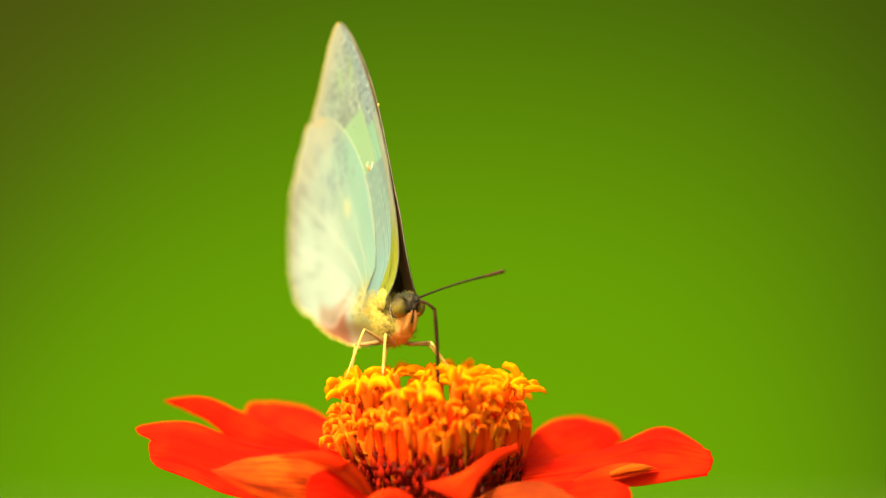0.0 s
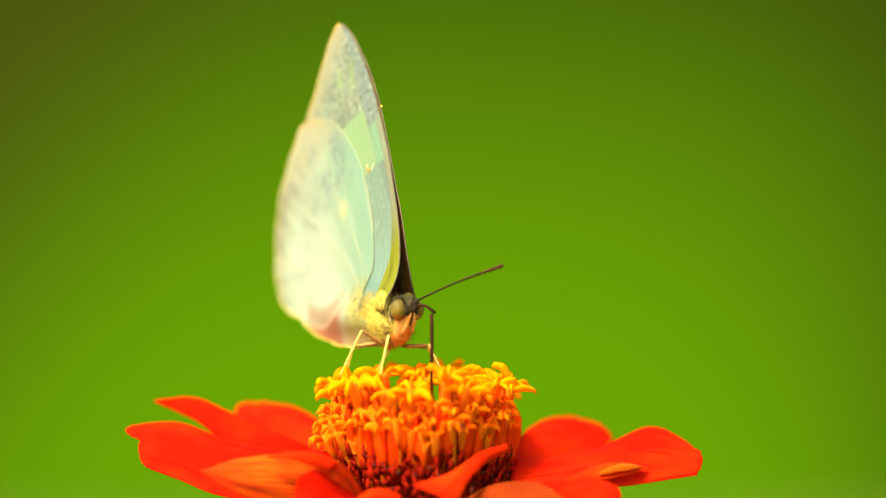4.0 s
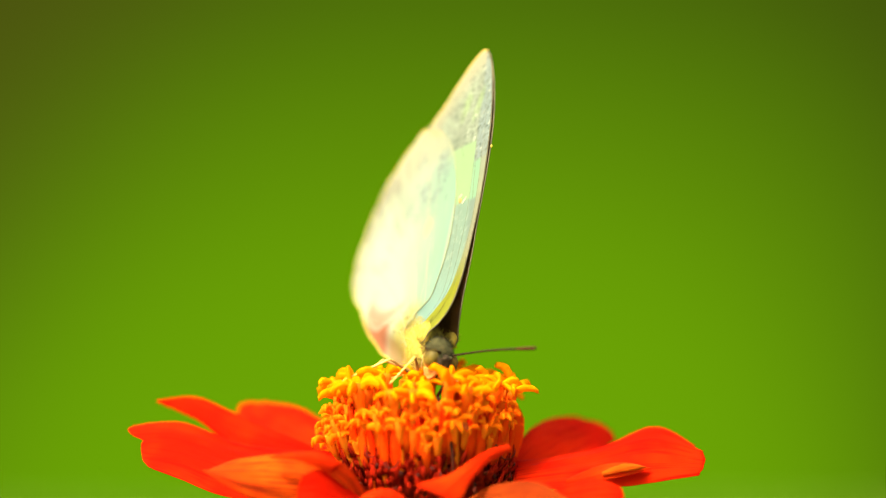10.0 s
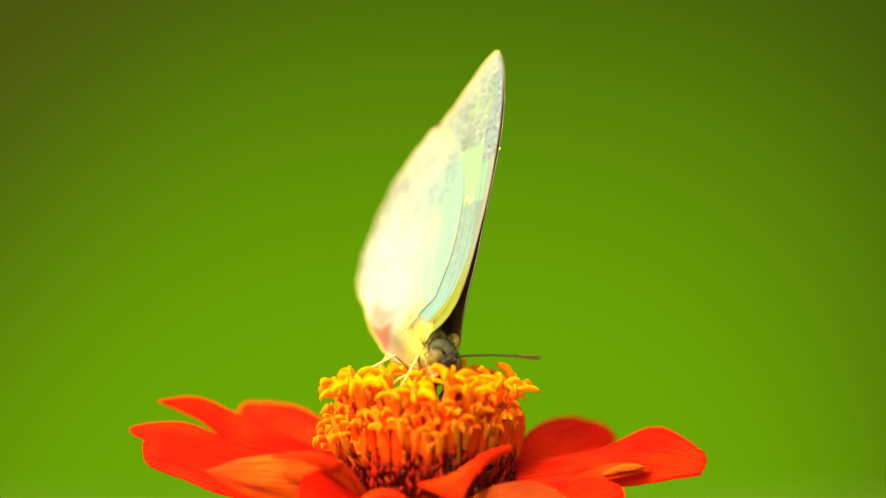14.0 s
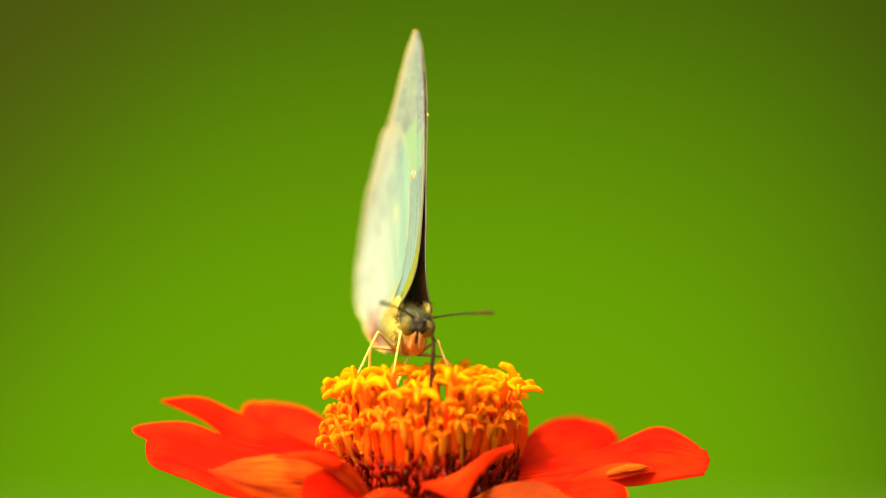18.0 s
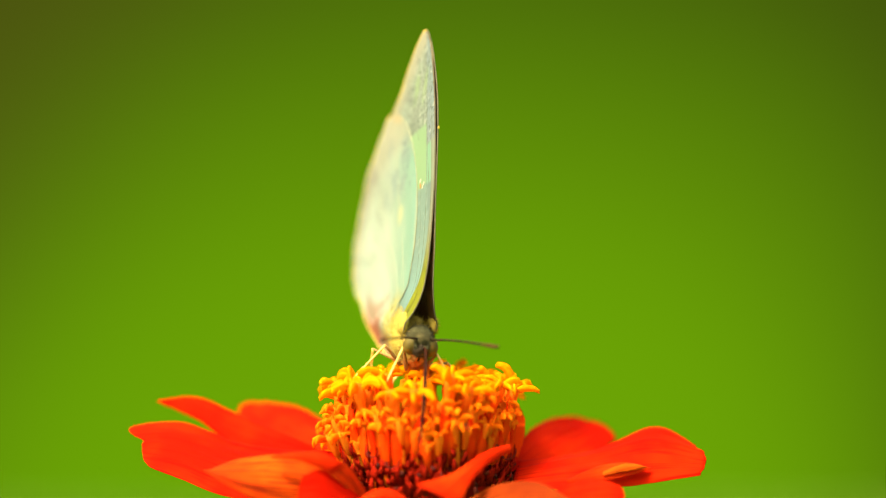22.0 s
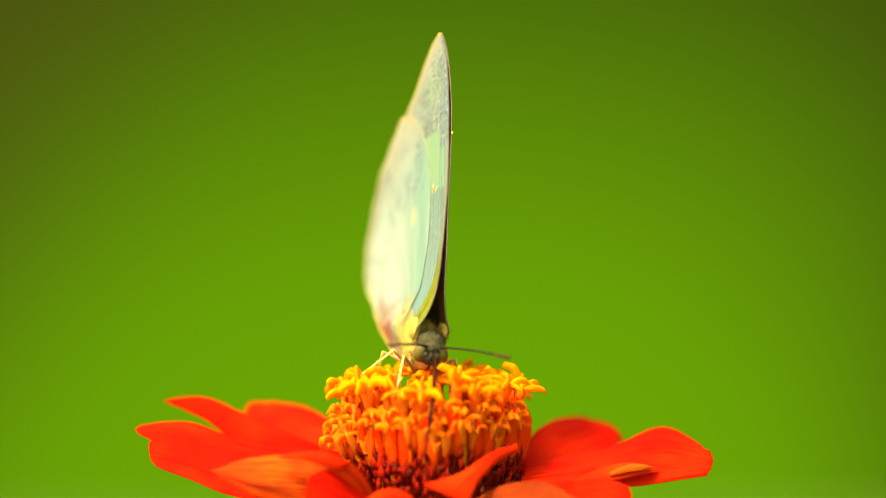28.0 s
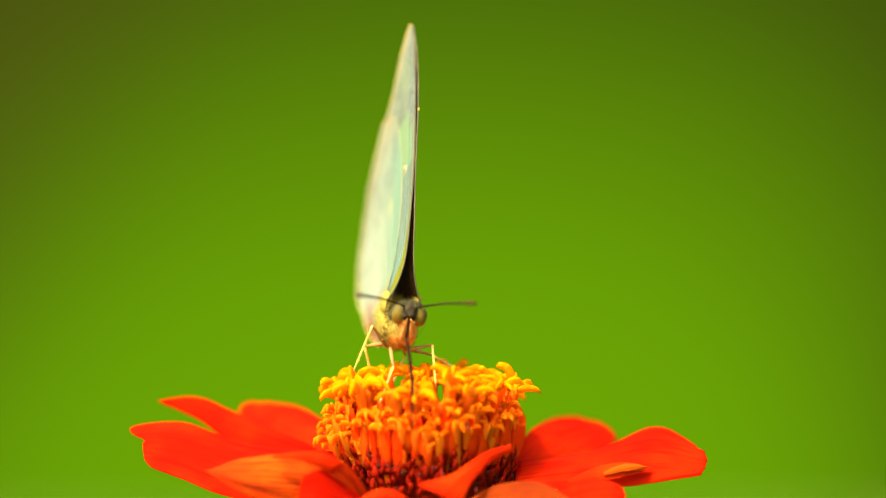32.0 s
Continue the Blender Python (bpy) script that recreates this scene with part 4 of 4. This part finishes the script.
        anchors.append((Vector((-0.25 + d.x * 1.2, d.y * 1.5, 0.25 + d.z * 1.25)), d))
    v, f = hairs(anchors, 0.5, 0.04, rng)
    tagged(part("fur", mesh("fur", v, f, [COLLAR]), head), kind="stuff")

    fore_veins = [[(0.6, 2.0), (1.4, 5.2), (-0.5, 10.4), (-3.3, 15.4)], [(2.0, 4.4), (1.9, 7.4), (0.6, 12.4), (-1.1, 16.7), (-5.0, 23.8), (-7.6, 28.0)],
                  [(3.4, 6.8), (2.5, 11.2), (0.8, 16.4), (-1.6, 21.6), (-4.8, 27.0), (-8.4, 31.8)], [(-0.2, 16.8), (-3.4, 21.8), (-6.4, 27.0), (-9.8, 31.8)],
                  [(-4.6, 23.0), (-9.0, 27.0), (-12.4, 30.6)], [(-6.6, 20.6), (-11.0, 24.2), (-15.2, 26.6)]]
    hind_veins = [[(-3.4, 0.4), (-4.6, 5), (-8.2, 12), (-12.6, 21.2)], [(-3.4, 0.4), (-7.5, 5), (-13.6, 11.6), (-20.6, 18.6)], [(-7.5, 5), (-15, 9), (-24.2, 12.4)],
                  [(-3.6, 0.0), (-9, 2.4), (-17, 5.0), (-25.2, 7.0)], [(-3.8, -0.6), (-9, 0.4), (-17, 1.2), (-24.6, 1.4)], [(-4.0, -1.4), (-8, -1.4), (-13.6, -2.4), (-17.6, -2.8)]]
    for s in (-1, 1):
        fw = build_wing("forewing", FORE, (1.6, 0.4), s, 0.0, fly, fore_veins, "pale green forewing speckled grey towards its tip")
        build_wing("hindwing", HIND, (-5.8, 0.0), s, 0.14, fly, hind_veins, "creamy green hindwing with a pink inner corner")
        if s > 0:
            v, f = ellipsoid((-1.0, wing_gap(-1.1, 23.3, 0.06), 23.3), (0.16, 0.12, 0.2), None, 8, 6)
            part("wing_speck", mesh("wing_speck", v, f, [FRINGE]), fw, "tiny orange speck on the leading edge")
        if s < 0:
            for (x, z, rx, rz), m in (((-3.2, 15.8, 0.42, 0.30), MARK), ((-2.2, 16.1, 0.07, 0.62), MARK_PALE), ((-3.5, 16.3, 0.07, 0.34), MARK_PALE)):
                v, f = ellipsoid((x, -wing_gap(x, z, 0.10), z), (rx, 0.04, rz), Matrix.Rotation(0.5, 3, "Y"), 10, 8)
                part("wing_spot", mesh("wing_spot", v, f, [m]), fw, "small tan spot with pale bars")

    legs = []
    for name, x, y, z in LEGS:
        v, f = sweep([(0, 0, THIGH_LEN * i / 6) for i in range(7)], [0.22, 0.26, 0.24, 0.21, 0.18, 0.15, 0.14], 8, 1.0, up=(0, 1, 0))
        thigh = part("thigh", mesh("thigh", v, f, [THIGH]), fly, "brownish upper leg")
        v, f = sweep([(0, 0, SHIN_LEN[name] * i / 8) for i in range(9)], [0.14, 0.14, 0.13, 0.12, 0.12, 0.11, 0.10, 0.09, 0.06], 8, 1.0, up=(0, 1, 0))
        shin = part("shin", mesh("shin", v, f, [LEG]), fly, "straw coloured lower leg")
        for i in range(5):
            for s in (-1, 1):
                h = 1.4 + i * 0.7
                v, f = sweep([(0, s * 0.08, h), (0, s * 0.28, h + 0.35)], [0.03, 0.01], 5)
                part("spine", mesh("spine", v, f, [LEG]), shin)
        legs.append((Vector((x, y, z)), thigh, shin, SHIN_LEN[name]))
    v, f = sweep([(0, 1.2 * math.sin(i / 8 * math.pi), 3.2 * i / 8) for i in range(9)], [0.12, 0.12, 0.13, 0.14, 0.15, 0.16, 0.17, 0.19, 0.20], 8)
    trunk = part("proboscis_base", mesh("proboscis_base", v, f, [PROBOSCIS]), fly, "dark proboscis")
    v, f = sweep([(0, 0.8 * math.sin(i / 9 * math.pi), 11.0 * i / 9) for i in range(10)], [0.19, 0.22, 0.22, 0.22, 0.21, 0.20, 0.18, 0.15, 0.12, 0.08], 8, 1.0, up=(0, 1, 0))
    tongue = part("proboscis_tip", mesh("proboscis_tip", v, f, [PROBOSCIS]), fly, "dark proboscis reaching into the florets")
    return fly, head, legs, (build_antenna(fly), build_antenna(fly)), trunk, tongue


butterfly, head, legs, antennae, trunk, tongue = build_butterfly()


# ---- movement ----
def body_pose(x, z, heading, dip, lean):
    """The butterfly's pose: millimetres from the lens's axis, degrees off the line to the lens, nose down, and lean to its left."""
    a, p, r = radians(heading), radians(dip), radians(lean)
    f, s, u = Vector((math.sin(a), -math.cos(a), 0)), Vector((math.cos(a), math.sin(a), 0)), Vector((0, 0, 1))
    f2, u2 = f * math.cos(p) - u * math.sin(p), u * math.cos(p) + f * math.sin(p)
    u3, s3 = u2 * math.cos(r) + s * math.sin(r), s * math.cos(r) - u2 * math.sin(r)
    m = Matrix((f2, s3, u3)).transposed().to_4x4()
    return Matrix.Translation((x * MM, 0, EYE_Z + z * MM)) @ m


def bone(a, b):
    """A pose at a, in millimetres, whose z axis runs to b."""
    d = Vector(b) - Vector(a)
    return Matrix.Translation(Vector(a) * MM) @ d.to_track_quat("Z", "Y").to_matrix().to_4x4()


def between(keys, t):
    """A value between timed values."""
    if t <= keys[0][0]:
        return Vector(keys[0][1:])
    for a, b in zip(keys, keys[1:]):
        if t <= b[0]:
            return Vector(a[1:]).lerp(Vector(b[1:]), (t - a[0]) / (b[0] - a[0]))
    return Vector(keys[-1][1:])


def between_one(keys, t):
    return between([(a, b, 0.0) for a, b in keys], t)[0]


def knee(hip, bend, foot, shin):
    """The knee, and the end of the lower leg, which reaches past the foothold in among the florets."""
    k = hip + (bend - hip).normalized() * THIGH_LEN
    return k, k + (foot - k).normalized() * shin


def motions():
    # the flower head sways on its stem
    sway = [
        (0, 0.00), (0.5, -0.46), (1, -1.12), (1.5, -0.41), (2, -0.61), (2.5, -1.22), (3, -0.46), (3.5, -1.22), (5.5, -1.12), (6, -0.41), (6.5, -0.92), (7,
        -0.81), (7.5, -0.71), (8, -0.71), (8.5, -1.33), (9, -0.81), (9.5, -0.86), (10, -0.92), (10.5, -1.02), (11, -0.71), (11.5, -1.07), (12, -0.76), (12.5,
        -0.92), (13, -0.81), (13.5, -0.86), (14, -0.76), (14.5, -0.92), (16.5, -0.61), (17, -0.61), (17.5, -0.81), (18, -0.41), (18.5, -0.56), (19, -0.61),
        (19.5, -0.56), (20, -0.41), (20.5, -0.76), (21, -0.76), (21.5, -0.66), (22, -0.81), (22.5, -0.66), (23, -0.66), (23.5, -0.71), (24, -0.71), (24.5,
        -0.20), (25, -0.26), (25.5, -0.31), (27.5, 0.00), (28, 0.00), (28.5, 0.36), (29, -0.20), (29.5, -0.15), (30, -0.26), (30.5, -0.20), (31, -0.51),
        (31.5, -0.20), (32, -0.71)]
    walk(flower, [(t, pose(0, 0, 0, 0, math.degrees(s / HEAD.z), 0)) for t, s in sway])
    rows = [
        (0, body_pose(-6.77, -6.27, 27.2, 0.7, -2.0)),
        (0.5, body_pose(-6.88, -6.32, 26.7, 0.4, 0.1)),
        (1, body_pose(-7.62, -6.31, 27.3, 1.0, -0.9)),
        (1.5, body_pose(-6.25, -6.29, 29.3, 1.2, 0.0)),
        (2, body_pose(-6.05, -6.23, 29.8, 0.9, 0.8)),
        (2.5, body_pose(-7.17, -6.37, 30.5, 1.2, 0.4)),
        (3, body_pose(-6.22, -6.22, 29.3, 0.9, 0.2)),
        (3.5, body_pose(-7.14, -6.16, 30.9, 0.5, -0.1)),
        (5.5, body_pose(-5.91, -8.61, 30.2, 8.7, 3.1)),
        (6, body_pose(-3.70, -9.09, 29.1, 11.7, 7.8)),
        (6.5, body_pose(-3.21, -9.83, 29.8, 12.9, 10.4)),
        (7, body_pose(-3.18, -9.14, 31.0, 14.4, 10.2)),
        (7.5, body_pose(-3.50, -8.55, 31.6, 11.9, 9.7)),
        (8, body_pose(-3.00, -9.50, 29.0, 12.6, 9.0)),
        (8.5, body_pose(-3.52, -9.79, 30.2, 15.2, 8.9)),
        (9, body_pose(-3.11, -9.12, 28.1, 12.6, 10.3)),
        (9.5, body_pose(-2.78, -9.36, 25.8, 10.8, 11.6)),
        (10, body_pose(-1.77, -9.91, 22.1, 13.4, 15.3)),
        (10.5, body_pose(-1.70, -10.10, 22.6, 14.1, 15.4)),
        (11, body_pose(-1.39, -10.22, 22.5, 15.7, 15.3)),
        (11.5, body_pose(-1.77, -10.09, 22.1, 15.3, 15.9)),
        (12, body_pose(-1.47, -10.14, 21.7, 15.6, 15.9)),
        (12.5, body_pose(-1.57, -10.04, 21.8, 15.2, 16.3)),
        (13, body_pose(-1.55, -10.15, 21.6, 15.3, 15.9)),
        (13.5, body_pose(-1.67, -10.06, 21.5, 15.9, 16.1)),
        (14, body_pose(-1.43, -9.98, 21.4, 14.8, 16.6)),
        (14.5, body_pose(-1.62, -9.95, 22.7, 17.2, 16.9)),
        (16.5, body_pose(-4.12, -5.85, 16.0, -3.8, 10.5)),
        (17, body_pose(-4.77, -5.71, 14.0, -3.8, 10.0)),
        (17.5, body_pose(-4.37, -6.38, 15.4, -1.1, 7.9)),
        (18, body_pose(-4.37, -7.29, 14.4, 2.6, 6.0)),
        (18.5, body_pose(-4.77, -6.65, 14.8, 3.4, 6.4)),
        (19, body_pose(-4.13, -7.67, 14.7, 8.3, 5.0)),
        (19.5, body_pose(-3.45, -8.44, 14.4, 12.3, 6.7)),
        (20, body_pose(-3.38, -8.68, 15.5, 11.8, 6.2)),
        (20.5, body_pose(-3.80, -8.73, 16.0, 12.4, 5.7)),
        (21, body_pose(-3.77, -8.68, 16.4, 13.2, 4.9)),
        (21.5, body_pose(-3.72, -8.68, 16.5, 12.5, 5.0)),
        (22, body_pose(-3.83, -8.61, 16.7, 12.2, 5.1)),
        (22.5, body_pose(-3.75, -8.63, 16.1, 12.3, 5.5)),
        (23, body_pose(-3.67, -8.60, 16.2, 12.1, 5.3)),
        (23.5, body_pose(-3.76, -8.60, 16.1, 12.3, 5.5)),
        (24, body_pose(-3.76, -8.60, 16.0, 12.2, 5.5)),
        (24.5, body_pose(-3.16, -8.57, 15.7, 12.2, 5.7)),
        (25, body_pose(-3.27, -8.57, 16.1, 12.1, 5.7)),
        (25.5, body_pose(-3.26, -8.57, 16.1, 12.2, 5.7)),
        (27.5, body_pose(-2.68, -8.67, 16.8, 13.3, 5.3)),
        (28, body_pose(-2.48, -9.13, 16.4, 13.8, 5.3)),
        (28.5, body_pose(-2.05, -9.45, 17.2, 15.0, 4.7)),
        (29, body_pose(-2.59, -9.36, 16.6, 14.8, 5.8)),
        (29.5, body_pose(-2.87, -9.83, 15.0, 17.1, 4.6)),
        (30, body_pose(-3.45, -10.29, 16.0, 17.6, 5.2)),
        (30.5, body_pose(-3.99, -8.84, 13.6, 13.0, 6.8)),
        (31, body_pose(-4.84, -7.36, 11.2, 7.3, 7.8)),
        (31.5, body_pose(-4.73, -6.98, 9.3, 5.6, 6.9)),
        (32, body_pose(-5.49, -6.65, 11.1, 3.2, 5.9))]
    walk(butterfly, rows)
    # feet, in millimetres from the disc's base, swaying with the flower
    feet = [
        [(0, -5.8, -7, 11.2), (6, -4.2, -8, 11.4), (9, -4.1, -8, 11.4), (13, -1.6, -8, 11.8), (17, -4.2, -7, 11.4), (23, -4.5, -8, 11.2), (28, -3.9, -8, 11.2), (32, -4.6, -8, 10.8)],
        [(0, 2.7, -3, 11.6), (6, 2.4, -5, 11.6), (13, 4.0, -5, 11.6), (16.5, 2.6, -4, 11.6), (23, 3.0, -4, 11.4), (31, 3.6, -5, 11.0), (32, 1.0, -6, 12.2)],
        [(0, -10.2, -3, 11.3), (6, -9.6, -3, 11.3), (13, -7.5, -3, 12.0), (17, -8.6, -3, 11.6), (23, -7.9, -3, 11.9), (32, -8.8, -3, 11.6)],
        [(0, 2.2, 3, 12.2), (3.5, 1.8, 3, 12.2), (6, 1.0, 3, 12.0), (13, 2.5, 3, 12.0), (17, 2.6, 1, 12.6), (23, 3.0, 1, 12.8), (32, 2.8, 1, 12.8)],
        [(0, -9.6, 3, 11.8), (6, -8.6, 3, 11.9), (13, -5.3, 3, 12.0), (17, -7.2, 3, 11.9), (23, -6.3, 3, 12.2), (32, -6.6, 3, 12.0)],
        [(0, -5.9, 3, 11.9), (3.5, -5.7, 3, 11.9), (6, -4.0, 3, 11.6), (13, -2.4, 3, 11.6), (17, -3.4, 3, 11.4), (32, -3.8, 3, 11.2)],
    ]
    knees = [
        [(0, -5.1, -6, 16.3), (3.5, -3.8, -6, 16.3), (6, -2.7, -6, 14.4), (13, -0.0, -6, 14.3), (16.5, -3.4, -6, 16.8), (17, -3.3, -6, 16.7), (19, -3.1, -6, 16.7), (20, -2.7, -6, 16.1), (24, -2.6, -6, 16.1), (28, -3.9, -6, 14.9), (31, -4.0, -6, 13.8), (32, -3.9, -6, 13.4)],
        [(0, -0.5, -5, 15.7), (3.5, 0.7, -5, 15.7), (6, 0.8, -5, 12.3), (13, 2.9, -5, 12.0), (16.5, 0.4, -5, 16.2), (17, 0.4, -5, 16.1), (19, 0.9, -5, 15.3), (20, 1.7, -5, 14.3), (24, 1.5, -5, 14.7), (28, 0.6, -5, 14.9), (31, 0.9, -5, 15.2), (32, 0.8, -5, 15.4)],
        [(0, -8.1, -4, 17.3), (3.5, -6.9, -4, 17.3), (6, -6.9, -4, 14.6), (13, -4.7, -4, 14.8), (16.5, -6.6, -4, 18.0), (17, -6.5, -4, 18.0), (19, -6.1, -4, 16.7), (20, -5.3, -4, 16.1), (24, -5.4, -4, 16.2), (28, -6.2, -4, 16.6), (31, -6.0, -4, 17.1), (32, -6.0, -4, 17.2)],
        [(0, -0.9, 0, 15.3), (3.5, 0.4, 0, 15.2), (6, 1.4, 0, 12.0), (13, 3.1, 0, 11.7), (16.5, 2.1, 0, 14.1), (17, 2.2, 0, 14.1), (19, 2.5, 0, 13.5), (20, 3.0, 0, 13.2), (24, 2.9, 0, 13.2), (28, 2.1, 0, 13.3), (31, 2.4, 0, 13.6), (32, 2.4, 0, 13.7)],
        [(0, -9.7, 1, 15.1), (3.5, -8.5, 1, 15.1), (6, -7.6, 1, 13.8), (13, -4.7, 1, 13.8), (16.5, -6.7, 1, 15.2), (17, -6.7, 1, 15.1), (19, -6.5, 1, 14.9), (20, -5.9, 1, 14.6), (24, -6.0, 1, 14.7), (28, -6.8, 1, 14.9), (31, -6.4, 1, 15.1), (32, -6.4, 1, 15.2)],
        [(0, -5.6, 4, 14.8), (3.5, -4.2, 4, 14.7), (6, -2.9, 4, 12.4), (13, -0.9, 4, 11.9), (16.5, -2.6, 4, 14.3), (17, -2.6, 4, 14.2), (19, -2.3, 4, 13.8), (20, -2.1, 4, 13.2), (24, -2.1, 4, 13.4), (28, -2.8, 4, 13.4), (31, -2.4, 4, 13.6), (32, -2.3, 4, 13.6)],
    ]
    taste = [(0, 0.6, -8, 11.0), (2, 1.3, -8, 11.0), (3.5, 1.4, -8, 11.0), (5.5, 1.6, -8.5, 6.0), (6, 2.9, -9, 5.0), (9, 2.4, -9, 5.0), (13, 2.6, -9, 3.0), (14.5, 2.6, -9, 3.0), (16.5, 0.1, -9.5, 9.0), (17.5, 0.1, -9.5, 9.0), (19, -0.6, -13.2, 4.0), (30, -0.6, -13.2, 4.0), (31, -0.9, -12.8, 4.5), (32, -1.6, -12.8, 5.0)]
    reach = [(0, 14.0), (2, 24.0), (3.5, 24.0), (5.5, -50.0), (6, -60.0), (14.5, -65.0), (16.5, -10.0), (18.5, -12.0), (19.5, 0.0), (30, 0.0), (31, -25.0), (32, -30.0)]
    swing = [(0, 32.0), (2, 38.0), (3.5, 38.0), (5.5, 0.0), (14.5, 0.0), (16.5, 34.0), (17.5, 34.0), (19, -6.0), (30, -8.0), (31, -14.0), (32, -14.0)]
    bow = [(0, 8.0), (3.5, 8.0), (6, 18.0), (13, 26.0), (14.5, 26.0), (16.5, 8.0), (17.5, 8.0), (19.5, 50.0), (28, 50.0), (30, 44.0), (31, 14.0), (32, 8.0)]
    nod = [(0, -0.14, -0.45), (1, -0.06, -0.58), (1.5, -0.26, -0.71), (2.5, -0.16, -0.3), (3, -0.06, -0.48), (3.5, -0.25, -0.52), (6, -0.33, -0.82),
            (6.5, -0.32, -0.77), (7, -0.44, -0.11), (7.5, -0.4, -0.09), (8, -0.26, -0.99), (8.5, -0.36, -0.43), (9, -0.39, -0.31), (10, -0.13, -1.89),
            (11, -0.22, -1.34), (11.5, 0.07, -1.46), (12.5, -0.08, -1.56), (13.5, 0.09, -1.42), (14, 0.06, -1.64), (14.5, -0.13, -1.4), (16.5, 0.02,
            -1.36), (17, 0.46, -1.22), (18, 0.09, -1.46), (18.5, 0.11, -0.36), (19, -0.23, -1.58), (20.5, -0.11, -1.56), (21, -0.34, -1.54), (25.5,
            -0.23, -1.41), (28, -0.4, -1.72), (29.5, -0.26, -1.53), (30, 0.15, -1.24), (30.5, 0.36, 0.04), (31, 0.5, -0.3), (31.5, 0.5, -0.33), (32,
            0.5, -0.66)]
    glance = [(0, 0.0), (14.5, -4.0), (16.5, -12.0), (32, -12.0)]
    left = [(0, 8.7, 7.2, 3.2), (0.5, 8.3, 7.4, 3.8), (1.5, 8.7, 6.8, 3.9), (2, 8.6, 6.7, 4.4), (3.5, 8.5, 7, 4.2), (5.5, 8.6, 4.8, 6.5), (6, 8.8, 4.5, 6.8), (6.5, 9,
            4.3, 6.3), (7.5, 9.6, 4.6, 5.1), (8.5, 9.3, 4.7, 5.4), (9, 9.6, 4.9, 4.7), (10, 9.1, 5.5, 5), (10.5, 9.6, 5.3, 4.2), (14, 9.3, 5.7, 4.4),
            (14.5, 9.3, 5.4, 4.8), (16.5, 10.3, 5.1, 2.2), (17, 10.1, 5.4, 2.6), (17.5, 10.4, 4.9, 2.3), (18, 10.4, 5.1, 2), (19.5, 10.3, 5.1, 2.4),
            (23, 10.5, 4.9, 2), (28, 10.3, 5.2, 2.1), (28.5, 10.5, 4.7, 2.4), (29.5, 10, 5.5, 2.7), (30, 10.3, 5, 2.6), (30.5, 10, 5, 3.7), (31, 10.5,
            4.7, 2.4), (32, 10.7, 4.6, 1.8)]
    right = [(0, 9.8, -6.1, 0.4), (6, 9.3, -6.6, 1.3), (9, 9.3, -6.6, 1.1), (13, 9.7, -5.9, 1.7), (14.5, 9.8, -5.7, 2), (16.5, 9.7, -6.6, 0.7), (18,
            9.6, -6.6, 1.8), (18.5, 9.7, -6.5, 1.3), (19, 9.4, -7, 0.7), (19.5, 9.3, -7, 1.3), (21.5, 9.1, -7.3, 1.5), (25.5, 9.3, -7.1, 1.3), (28.5,
            8.6, -7.7, 2), (29.5, 9.1, -7.2, 1.9), (30, 9.1, -7.3, 1.4), (30.5, 8.9, -7.4, 1.8), (31, 8.9, -7.6, 1), (32, 8.9, -7.6, 1.3)]
    thighs, shins = [[] for _ in legs], [[] for _ in legs]
    trunk_rows, tongue_rows, head_rows, feelers = [], [], [], ([], [])
    for (t, m), (_, s) in zip(rows, sway):
        back = m.inverted()

        def inside(p):
            return back @ ((HEAD + Vector((p[0] + s, p[1], p[2]))) * MM) / MM

        for i, (hip, _, _, length) in enumerate(legs):
            foot = inside(between(feet[i], t))
            k, f = knee(hip, inside(between(knees[i], t)), foot, length)
            thighs[i].append((t, bone(hip, k)))
            shins[i].append((t, bone(k, f)))
        hy, hz = between(nod, t)
        place = Vector((6.1, hy, hz))
        head_rows.append((t, pose(place.x * MM, hy * MM, hz * MM, 0, between_one(bow, t), between_one(glance, t))))
        w = radians(between_one(reach, t))
        a = place + Vector((0.9, 0, -0.9))
        q = radians(between_one(swing, t))
        b = a + Vector((math.cos(w) * math.cos(q), math.sin(q), math.sin(w) * math.cos(q))) * 3.2
        for rows_of, tips, side in ((feelers[0], left, 0.75), (feelers[1], right, -0.75)):
            root = place + Vector((0.7, side, 1.0))
            rows_of.append((t, bone(root, root + between(tips, t))))
        trunk_rows.append((t, bone(a, b)))
        tongue_rows.append((t, bone(b, inside(between(taste, t)))))
    for i, (_, thigh, shin, _) in enumerate(legs):
        walk(thigh, thighs[i])
        walk(shin, shins[i])
    walk(head, head_rows)
    walk(trunk, trunk_rows)
    walk(tongue, tongue_rows)
    for ob, rows_of in zip(antennae, feelers):
        walk(ob, rows_of)


motions()
